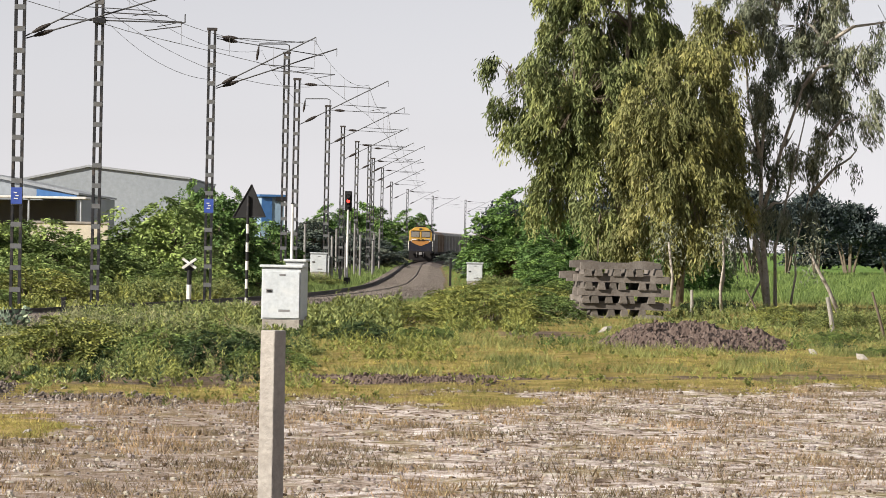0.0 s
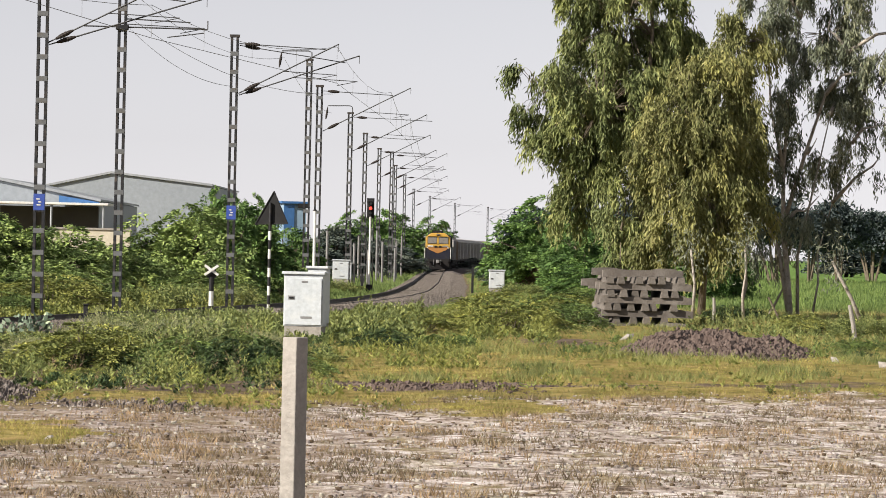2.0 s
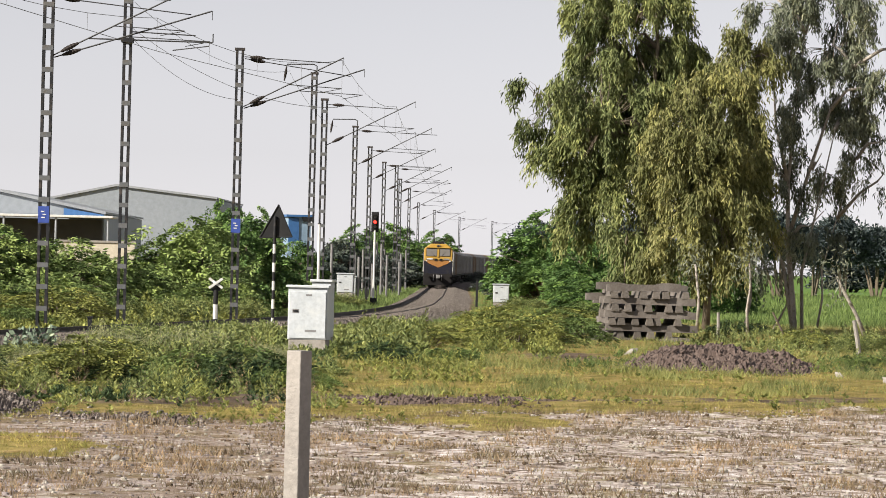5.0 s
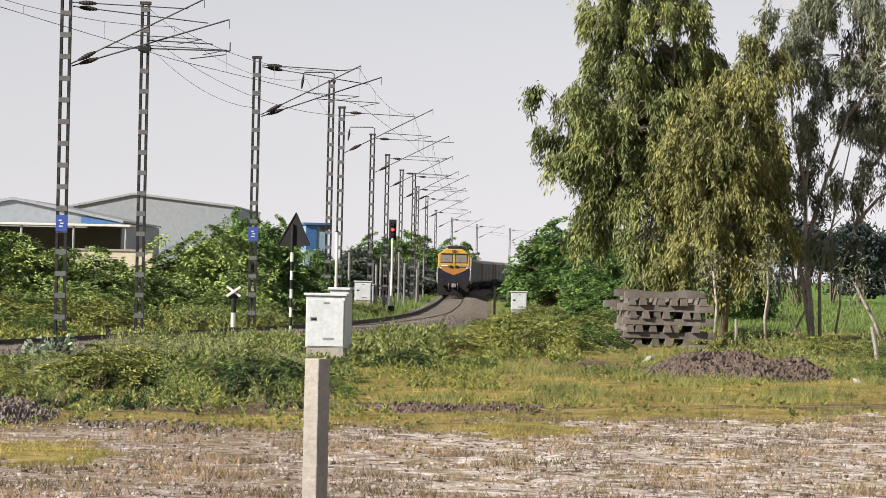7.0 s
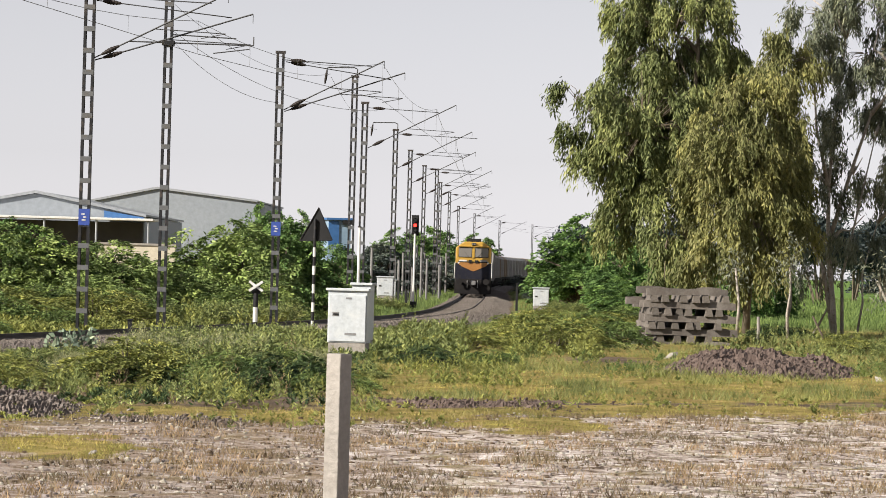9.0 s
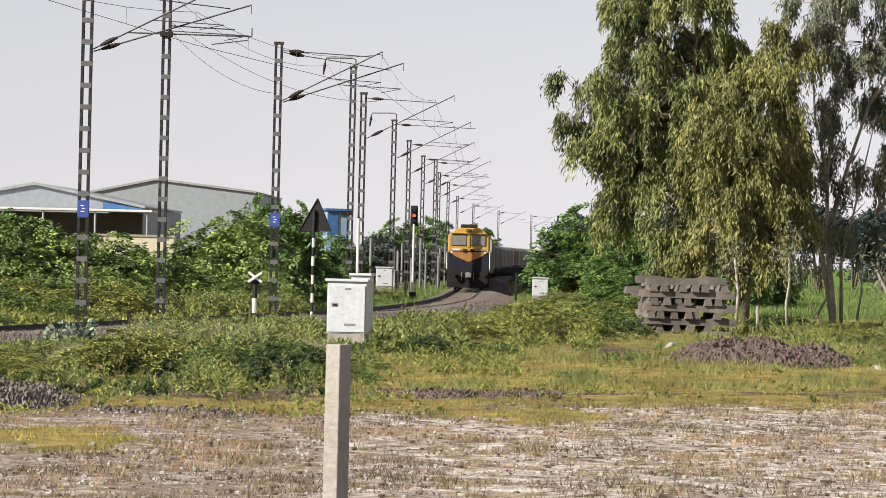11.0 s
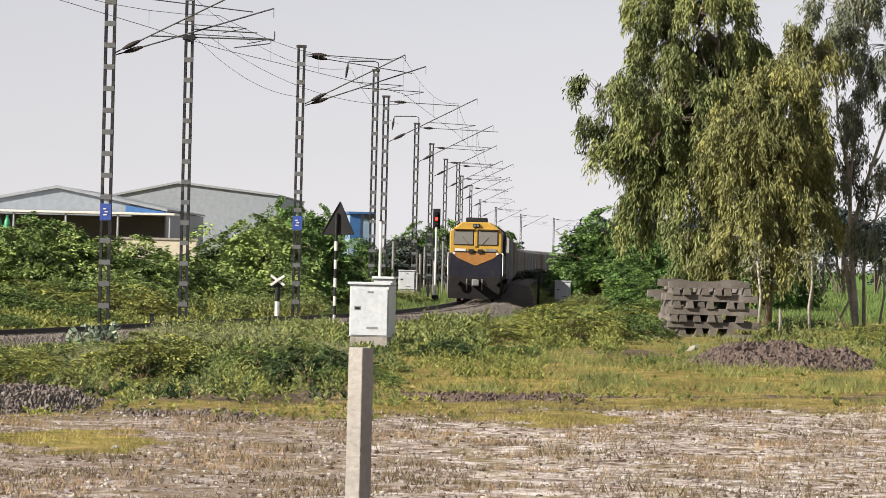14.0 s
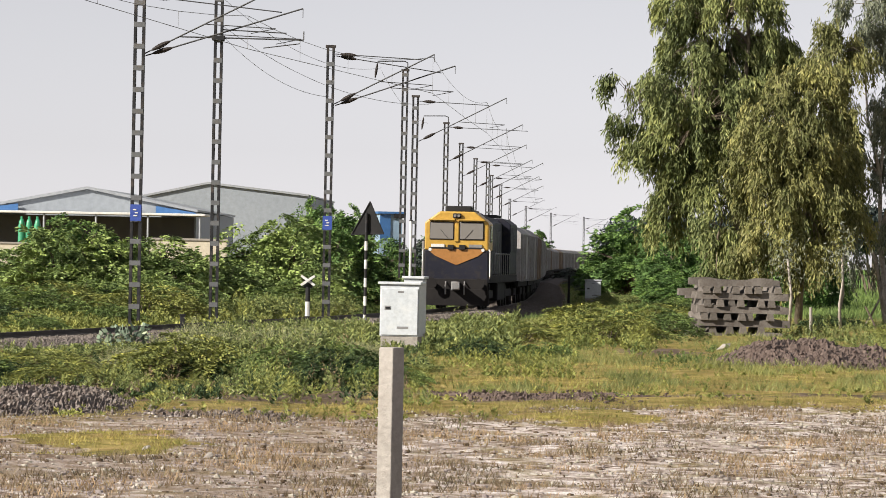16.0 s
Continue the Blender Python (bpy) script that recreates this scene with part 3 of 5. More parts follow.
supports = [(-12.97 + 3.3, 128), (-8.47 + 3.7, 152), (-6.87 + 3.3, 194.5), (-6.47 + 3.3, 232), (-6.6 + 3.3, 272), (-6.5 + 3.3, 312), (-6.3 + 3.3, 372), (-6.15 + 3.3, 418), (-6.4 + 3.3, 512), (-5 + 3.3, 578), (1.6, 652), (6.9, 700)]
first = (supports[0][0] - 5.2, 92)
cat, con = [], []
prev = first
for q in supports:
    for i in range(8):
        u = i / 8
        x, y = prev[0] + (q[0] - prev[0]) * u, prev[1] + (q[1] - prev[1]) * u
        cat.append((x, y, 9.4 - 0.55 * 4 * u * (1 - u)))
        con.append((x, y, float(np.interp(y, (92, 128, 152, 180), (8.85, 8.4, 8.1, 8.0)))))
    prev = q
wire(cat, 0.008, "catenary_wire", "thin sagging catenary wire above the track")
wire(con, 0.009, "contact_wire", "thin taut contact wire above the track")
for i in range(2, len(cat) - 60, 2):
    wire([cat[i], con[i]], 0.005, "dropper_wire", "thin upright dropper between the overhead wires")
for a, b, c in (((-11.2, 136.4, 9.3), (-8.5, 152, 7.9), 0.45), ((-11.2, 136.4, 9.6), (-4.9, 152, 7.7), 0.7), ((-11.2, 136.4, 10.5), (-8.3, 190, 10.7), 0.8), ((-8.3, 190, 10.6), (-7.5, 232, 9.6), 0.5)):
    pts = []
    for i in range(17):
        u = i / 16
        pts.append((a[0] + (b[0] - a[0]) * u, a[1] + (b[1] - a[1]) * u, a[2] + (b[2] - a[2]) * u - c * 4 * u * (1 - u)))
    wire(pts, 0.008, "feeder_wire", "thin sagging feeder wire between the masts")


# ---------------------------------------------------------------- lineside things
def location_box(x, y, turn, w=0.90, d=0.55, h=1.22, base=0.34, label="white painted steel relay case on a concrete plinth"):
    root = thing("relay_case", pose(x, y, float(ground_z(x, y)), 0, 0, turn), label, "relay case", "relay cases")
    part("plinth", Build().box((0, 0, base / 2 - 0.1), (w * 0.95, d * 0.95, base + 0.2)), CONCRETE, root, "concrete plinth", bevel=0.015)
    part("cabinet", Build().box((0, 0, base + h / 2), (w, d, h)), CASE_WHITE, root, bevel=0.012)
    door = part("door", Build().box((0, -d / 2 - 0.012, base + h / 2 - 0.03), (w - 0.06, 0.02, h - 0.12)), CASE_WHITE, root, bevel=0.006)
    part("lid", Build().box((0, 0, base + h + 0.03), (w + 0.09, d + 0.10, 0.06)), CASE_WHITE, root, bevel=0.012)
    part("handle", Build().box((-w * 0.3, -d / 2 - 0.035, base + h * 0.55), (0.10, 0.03, 0.035)), STEEL, door, "steel handle", bevel=0.004)
    part("lock_plate", Build().box((-w * 0.3, -d / 2 - 0.026, base + h * 0.55), (0.14, 0.008, 0.09)), LOCO_GREY, door)
    part("stencil_mark", Build().box((0.03, -d / 2 - 0.026, base + h * 0.86), (0.14, 0.006, 0.04)), LOCO_GREY, door, "grey bar")
    part("stencil_mark", Build().box((0.08, -d / 2 - 0.026, base + h * 0.17), (0.26, 0.006, 0.05)), LOCO_GREY, door, "grey bar")
    return root


location_box(-3.60, 95.5, -8, h=1.17)
location_box(-3.44, 99.5, -8, 0.45, 0.5, 1.29)
location_box(-6.65, 226, 0, 0.88, 0.5, 1.0, 0.72)
location_box(1.72, 226, 0, 0.85, 0.55, 0.95)
location_box(-7.4, 262, 5, 0.7, 0.5, 1.0)


def fence_post():
    root = thing("concrete_fence_post", pose(-1.10, 27.6, -0.02, 0.0, 0, -37), "pale square concrete fence post standing in gravel", "post")
    b = Build().box((0, 0, 0.72), (0.125, 0.125, 1.64), taper=0.96)
    part("shaft", b, CONCRETE, root, bevel=0.008)


fence_post()


def striped_pole(root, r, h, bands, a=BLACK_PAINT, b=WHITE_PAINT):
    for i in range(bands):
        part("band", Build().tube([(0, 0, h * i / bands), (0, 0, h * (i + 1) / bands)], r, 10), b if i % 2 else a, root)


def triangle_board():
    root = thing("triangular_warning_board", pose(-5.62, 121.0, -0.05, 0, 0, -6), "dark triangular warning board on a striped black and white pole", "sign")
    striped_pole(root, 0.045, 2.9, 11)
    part("pole_top", Build().tube([(0, 0, 2.9), (0, 0, 3.45)], 0.04, 10), STEEL, root)
    part("board", Build().prism([(-0.44, 2.82), (0.50, 2.86), (0.09, 3.78)], 0.05, 0.08), BLACK_PAINT, root)
    part("frame", Build().tube([(-0.44, 0.045, 2.82), (0.50, 0.045, 2.86)], 0.02).tube([(0.50, 0.045, 2.86), (0.09, 0.045, 3.78)], 0.02).tube([(0.09, 0.045, 3.78), (-0.44, 0.045, 2.82)], 0.02), BLACK_PAINT, root)


triangle_board()


def cross_post():
    root = thing("shunt_marker", pose(-7.57, 126.0, -0.1, 0, 0, 0), "short black and white marker post with a crossed head", "marker")
    striped_pole(root, 0.075, 1.3, 3, BLACK_PAINT, WHITE_PAINT)
    for a in (35, -35):
        part("arm", Build().box((0, -0.05 if a > 0 else -0.10, 1.5), (0.50, 0.04, 0.075), Matrix.Rotation(radians(a), 3, "Y")), WHITE_PAINT, root, bevel=0.005)
    part("head", Build().box((0, 0.02, 1.42), (0.26, 0.08, 0.3)), BLACK_PAINT, root)


cross_post()


def signal():
    root = thing("colour_light_signal", pose(-5.15, 227, -0.1), "railway colour light signal showing red on a white post", "signal")
    striped_pole(root, 0.062, 4.1, 5, WHITE_PAINT, WHITE_PAINT)
    head = part("lamp_head", Build().box((0, 0, 4.45), (0.36, 0.16, 0.9)), BLACK_PAINT, root, "black signal head", bevel=0.03)
    part("backboard", Build().box((0, 0.09, 4.45), (0.40, 0.02, 1.1)), BLACK_PAINT, root)
    for i, z in enumerate((4.72, 4.45, 4.2)):
        part("hood", Build().tube([(0, -0.08, z), (0, -0.25, z)], 0.105, 10, cap=False), BLACK_PAINT, head)
        part("lens", Build().tube([(0, -0.08, z), (0, -0.10, z)], 0.085, 10), RED_GLOW if i == 1 else GLASS, head, "red light" if i == 1 else "")
    part("ladder", Build().tube([(-0.17, 0.3, 0), (-0.17, 0.2, 4.0)], 0.02).tube([(0.17, 0.3, 0), (0.17, 0.2, 4.0)], 0.02), STEEL, root)
    part("foot", Build().box((0, 0, 0.1), (0.4, 0.4, 0.5), taper=0.8), BLACK_PAINT, root)


signal()


def white_pole(x, y, h, r=0.07, m=None):
    root = thing("lineside_pole", pose(x, y, -0.1), "pale painted pole beside the railway masts", "pole", "lineside poles")
    part("shaft", Build().tube([(0, 0, 0), (0, 0, h)], r, 10), m or WHITE_PAINT, root)
    part("cap", Build().tube([(0, 0, h), (0, 0, h + 0.05)], r * 1.2, 10), STEEL, root)


white_pole(-6.74, 188, 3.9)
for px, py, ph in ((-6.9, 262, 2.6), (-6.2, 268, 2.2), (-5.6, 285, 2.8), (-7.6, 300, 3.2), (-5.4, 330, 3.0), (-7.0, 345, 3.4), (-5.0, 300, 2.4), (-8.2, 250, 3.3), (-7.4, 272, 2.9), (-6.3, 300, 3.6), (-6.0, 345, 3.6), (-7.3, 330, 3.9), (-5.6, 370, 3.5)):
    white_pole(px, py, ph, 0.08, LOCO_GREY)


def short_post(x, y, h, m, label):
    root = thing("lineside_stub", pose(x, y, -0.1), label, "post", "short posts by the rails")
    part("shaft", Build().box((0, 0, h / 2), (0.13, 0.13, h), taper=0.9), m, root, bevel=0.01)
    part("cap", Build().box((0, 0, h + 0.02), (0.16, 0.16, 0.04)), m, root)


short_post(0.42, 226, 1.45, BLACK_PAINT, "thin dark post in weeds beside the track")
short_post(-10.55, 117.5, 0.5, BLACK_PAINT, "short dark stub beside the rail")
short_post(-5.6, 230, 0.9, BLACK_PAINT, "short dark post at the foot of the signal")


# ---------------------------------------------------------------- sleeper stack and heaps
def lump(rng, r, rough=0.3, n=1):
    bm = bmesh.new()
    bmesh.ops.create_icosphere(bm, subdivisions=n, radius=r)
    for v in bm.verts:
        v.co *= 1 + rng.uniform(-rough, rough)
        v.co.z *= 0.7
    me = bpy.data.meshes.new("stone")
    bm.to_mesh(me)
    bm.free()
    return me


STONES = [lump(random.Random(i), 1.0) for i in range(6)]
for me in STONES:
    me.materials.append(STONE)


def sleeper_stack():
    root = thing("sleeper_stack", pose(5.30, 126.5, -0.12, 0, 0, 5), "stack of old weathered concrete railway sleepers laid crosswise", "sleeper stack")
    rng = random.Random(4)
    z = 0.0
    for layer in range(8):
        h = 0.235 if layer % 2 else 0.205
        shift = rng.uniform(-0.10, 0.12)
        if layer % 2 == 0:
            for j in range(3):
                part("sleeper", SLEEPER_MESH, SLEEPER, root, at=pose(shift + rng.uniform(-0.09, 0.09), -1.20 + j * 1.18 + rng.uniform(-0.05, 0.05), z, 0, rng.uniform(-0.7, 0.7), rng.uniform(-3, 3)))
        else:
            x = -1.15 + rng.uniform(-0.1, 0.15)
            while x < 1.15:
                part("sleeper", SLEEPER_MESH, SLEEPER, root, at=pose(shift + x, 0.0 + rng.uniform(-0.05, 0.14), z, 0, 0, 90 + rng.uniform(-2.5, 2.5)))
                x += rng.choice((0.29, 0.34, 0.42, 0.60))
        z += h - 0.02
    part("sleeper", SLEEPER_MESH, SLEEPER, root, at=pose(-0.22, -1.15, z, 0, -1.5, 2) @ Matrix.Diagonal((0.80, 1, 1, 1)))
    part("sleeper", SLEEPER_MESH, SLEEPER, root, at=pose(-0.1, 0.2, z, 0, 1, -2))
    # one pushed out to the side, and broken ends
    part("sleeper", SLEEPER_MESH, SLEEPER, root, at=pose(-0.40, 0.4, 1.27, 0, 1.0, 4))
    for x, y, zz, t in ((-1.52, -1.1, 0.45, 20), (-1.46, -1.3, 0.20, -15), (-1.58, -0.9, 0.0, 40)):
        part("broken_end", STONES[3], STONE, root, "pale broken sleeper end", at=pose(x, y, zz + 0.12, 15, 10, t) @ Matrix.Diagonal((0.17, 0.15, 0.19, 1)))


sleeper_stack()


def heap(x, y, rx, ry, h, label, seed, material, crumbs=2200):
    """A mound with a crumbled surface, and clods lying on it."""
    rng = np.random.default_rng(seed)
    n, m = 110, 80
    u, v = np.meshgrid(np.linspace(-1, 1, n), np.linspace(-1, 1, m))
    r = np.sqrt(u * u + v * v)
    form = np.clip(1 - r ** 1.6, 0, 1) * (0.75 + 0.35 * soft_noise(u * 3 + seed, v * 3, 1.3)) + 0.10 * soft_noise(u * 9, v * 9 + seed, 1.6) * np.clip(1.1 - r, 0, 1)
    z = h * form + rng.normal(size=form.shape) * 0.026 - 0.05
    verts = np.stack([u * rx, v * ry, z], -1).reshape(-1, 3)
    idx = np.arange(n * m).reshape(m, n)
    quads = np.stack([idx[:-1, :-1], idx[:-1, 1:], idx[1:, 1:], idx[1:, :-1]], -1).reshape(-1, 4)
    root = thing("soil_heap", pose(x, y, 0), label, "heap")
    me = bpy.data.meshes.new("mound")
    me.from_pydata(verts.tolist(), [], quads.tolist())
    part("mound", me, material, root)
    # clods, joined
    base = np.array([v.co[:] for v in STONES[0].vertices])
    tri = np.array([p.vertices[:] for p in STONES[0].polygons])
    pick = rng.integers(0, len(verts), crumbs)
    size = rng.gamma(1.4, 0.010, crumbs) + 0.006
    cl = base[None] * size[:, None, None] * rng.uniform(0.7, 1.3, (crumbs, 1, 3)) + verts[pick][:, None]
    tagged(part("rubble", raw_mesh("rubble", cl[:, tri].reshape(-1, 3), 3, material), material, root), kind="stuff")


heap(5.6, 92, 2.4, 4.5, 0.70, "heap of dark reddish-brown soil and rubble on grass", 3, HEAP_SOIL)
heap(-7.25, 58, 1.5, 4.5, 0.34, "low heap of grey-brown rubble beside weeds", 5, RUBBLE, 2200)
heap(-4.5, 55.0, 1.2, 2.6, 0.09, "small scatter of dark soil among dry weeds", 8, RUBBLE, 1200)
heap(-0.2, 65.5, 2.4, 2.2, 0.11, "low ridge of dark soil along the gravel edge", 9, HEAP_SOIL, 1500)


def white_stone(x, y, r, turn):
    ob = part("stone", STONES[1], STONE, at=pose(x, y, r * 0.35, 20, 30, turn) @ Matrix.Diagonal((r, r * 0.6, r * 0.8, 1)))
    tagged(ob, "pale broken stone lying on the ground", "stone", "loose pale stones")


for x, y, r in ((4.05, 104, 0.2), (1.35, 70, 0.08), (8.2, 82, 0.16), (-4.4, 45, 0.06), (-3.6, 43.5, 0.07), (7.6, 86, 0.14), (8.9, 80.5, 0.12), (-5.7, 62.5, 0.09), (-4.9, 60.8, 0.07), (-6.6, 61.5, 0.10), (-2.3, 60.5, 0.09), (-2.6, 63.0, 0.12), (-5.2, 58.2, 0.06), (0.9, 66.5, 0.08), (2.6, 67.5, 0.07)):
    white_stone(x, y, r, x * 40)


# ---------------------------------------------------------------- fence stakes
def stake(x, y, h, lean, r, m, label):
    root = thing("fence_stake", pose(x, y, -0.05, 0, lean, 0), label, "stake", "fence stakes by the field")
    part("shaft", Build().tube([(0, 0, 0), (r * 0.3, 0, h * 0.5), (0, 0, h)], [r, r * 0.95, r * 0.85], 8), m, root)
    part("wire_loop", Build().tube([(-r * 1.05, 0, h * 0.7), (r * 1.05, 0, h * 0.72)], 0.012, 5), WIRE, root)


stake(8.05, 136, 0.85, 0, 0.055, CONCRETE, "short pale fence stake beside the sleeper stack")
stake(9.72, 104.5, 1.05, -9, 0.06, CONCRETE, "leaning pale fence stake in rough grass")
stake(10.4, 138, 1.0, -27, 0.035, DARK_BARK, "thin dark stick leaning in the grass")
stake(10.85, 103, 1.25, -16, 0.035, DARK_BARK, "thin dark leaning wooden fence stake")


# ---------------------------------------------------------------- foliage
def tree(name, x, y, trunk_pts, trunk_r, lobes, strands, leaf, material, bark, label, seed, droop=1.0, per=22, fork=()):
    """Trunk polyline and forks; lobes (x, y, z, rx, rz) of hanging leafy strands, each reached by a limb."""
    rng = np.random.default_rng(seed)
    root = thing(name, pose(x, y, 0), label, "tree", "trees beside the field")
    k = len(trunk_pts)
    tb = Build().tube(trunk_pts, [trunk_r * (1 - 0.8 * i / (k - 1)) for i in range(k)], 9)
    part("trunk", tb, bark, root, smooth=True)
    for pts, r in fork:
        part("limb", Build().tube(pts, [r * (1 - 0.75 * i / (len(pts) - 1)) for i in range(len(pts))], 7), bark, root, smooth=True)
    spine = [Vector(p) for p in trunk_pts] + [Vector(p) for pts, r in fork for p in pts]
    base, way, tone = [], [], []
    twigs = Build()
    total = sum(a[3] * a[3] * a[4] for a in lobes) or 1
    for (lx, ly, lz, rx, rz, *dens) in lobes:
        c = Vector((lx, ly, lz))
        low = [p for p in spine if p.z < lz + 0.3] or spine
        near = min(low, key=lambda p: (p - c).length)
        midp = near.lerp(c, 0.5) + Vector((rng.normal() * 0.15, rng.normal() * 0.15, 0.25))
        part("branch", Build().tube([near, midp, c, c + Vector((rng.normal() * 0.3, rng.normal() * 0.3, rz * 0.5))], [0.085, 0.06, 0.04, 0.015], 6), bark, root, smooth=True)
        n = max(8, int(strands * rx * rx * rz / total * (dens[0] if dens else 1.0)))
        d = unit(rng.normal(size=(n, 3)))
        rad = rng.uniform(0.25, 1.0, n) ** 0.6
        wob = 1 + 0.28 * np.sin(d[:, 0] * 5 + seed) * np.sin(d[:, 2] * 6 + lx) + 0.15 * np.sin(d[:, 1] * 9 + lz)
        k = max(4, n // 17)
        hub = np.array(c) + d[:k] * (rad * wob)[:k, None] * np.array((rx, rx * 0.9, rz))
        pick = rng.integers(0, k, n)
        d = unit(d[:k][pick] + rng.normal(size=(n, 3)) * 0.35)
        start = hub[pick] + rng.normal(size=(n, 3)) * np.array((0.17, 0.17, 0.14))
        for i in range(n):
            if i % 8 == 0:
                s0 = Vector(start[i])
                twigs.tube([c.lerp(s0, 0.35), c.lerp(s0, 0.7) + Vector((0, 0, 0.12)), s0], [0.014, 0.010, 0.005], 3, cap=False)
        length = rng.uniform(0.35, 1.15, n) * droop
        t = rng.uniform(0, 1, (n, per))
        out = d.copy()
        out[:, 2] = 0
        path = start[:, None] + out[:, None] * (np.sqrt(t) * 0.28)[..., None] + np.array((0, 0, -1.0)) * (t ** 1.3 * length[:, None])[..., None]
        path = path + rng.normal(size=path.shape) * 0.055
        w = rng.normal(size=path.shape) * 0.34 + np.array((0, 0, -0.95)) + out[:, None] * 0.25
        base.append(path.reshape(-1, 3))
        way.append(w.reshape(-1, 3))
        tone.append(np.repeat(0.55 * rng.uniform(0.05, 1.0, k)[pick] + 0.45 * rng.uniform(0.05, 1.0, n), per))
    base, way, tone = np.concatenate(base), np.concatenate(way), np.concatenate(tone)
    n = len(base)
    tagged(part("branchwork", twigs, TWIG, root), kind="stuff")
    part("crown", leaf_mesh("crown", base, way, rng.uniform(0.7, 1.35, n) * leaf[0], rng.uniform(0.7, 1.3, n) * leaf[1], material, rng, tone=tone), material, root)
    return root


def bush(name, lobes, n, leaf, material, seed, label, category="bush", group="", m=None, stem=0.03, up=0.35, bark=None, per=16, flat=0.0):
    """Clumped leafy sprays over lobes (x, y, z, r, rz), with gaps, on forking stems."""
    rng = np.random.default_rng(seed)
    root = thing(name, m or pose(0, 0, 0), label, category, group)
    weights = np.array([a[3] * a[3] for a in lobes])
    weights = weights / weights.sum()
    base, way, tone = [], [], []
    stems = Build()
    for (lx, ly, lz, r, rz), wgt in zip(lobes, weights):
        foot = (lx * 0.25, ly * 0.25, -0.05)
        stems.tube([foot, (lx * 0.6, ly * 0.6, lz * 0.55), (lx, ly, lz), (lx, ly, lz + rz * 0.6)], [stem, stem * 0.75, stem * 0.45, stem * 0.2], 5)
        k = max(6, int(n * wgt / per))
        d = unit(rng.normal(size=(k, 3)))
        d[:, 2] = np.where(d[:, 2] < -0.35, -d[:, 2], d[:, 2])
        rad = rng.uniform(0.45, 1.0, k) ** 0.55 * (1 + 0.25 * np.sin(d[:, 0] * 6 + seed + lx * 3) * np.cos(d[:, 2] * 5) + 0.16 * rng.normal(size=k))
        c = np.array((lx, ly, lz)) + d * rad[:, None] * np.array((r, r, rz))
        for i in range(0, k, 3):
            stems.tube([(lx, ly, lz), tuple((np.array((lx, ly, lz)) + c[i]) / 2 + np.array((0, 0, 0.05))), tuple(c[i])], [stem * 0.3, stem * 0.22, stem * 0.12], 3, cap=False)
        if flat:
            d = d * np.array((1, 1, 1 - 0.8 * flat))
        axis = unit(d * 0.8 + rng.normal(size=(k, 3)) * 0.5 + np.array((0, 0, up)))
        t = rng.uniform(-0.5, 0.7, (k, per)) * min(r, 0.9) * (0.55 if per < 20 else 0.85)
        p = c[:, None] + axis[:, None] * t[..., None] + rng.normal(size=(k, per, 3)) * leaf[0] * (0.45 if per < 20 else 0.7)
        w = axis[:, None] * 0.7 + rng.normal(size=p.shape) * 0.75 * np.array((1, 1, 1 - 0.7 * flat))
        if flat:
            p[..., 2] = c[:, None, 2] + (p[..., 2] - c[:, None, 2]) * (1 - 0.6 * flat) - 0.25 * np.abs(t) * flat
        base.append(p.reshape(-1, 3))
        way.append(w.reshape(-1, 3))
        tone.append(np.repeat(rng.uniform(0.03, 1.0, k), per))
    base, way, tone = np.concatenate(base), np.concatenate(way), np.concatenate(tone)
    keep = base[:, 2] > 0.0
    base, way, tone = base[keep], way[keep], tone[keep]
    q = len(base)
    tagged(part("woody_stem", stems, bark or TWIG, root), kind="stuff")
    part("foliage", leaf_mesh("foliage", base, way, rng.uniform(0.7, 1.4, q) * leaf[0], rng.uniform(0.7, 1.3, q) * leaf[1], material, rng, 0.1, flat, tone), material, root)
    return root


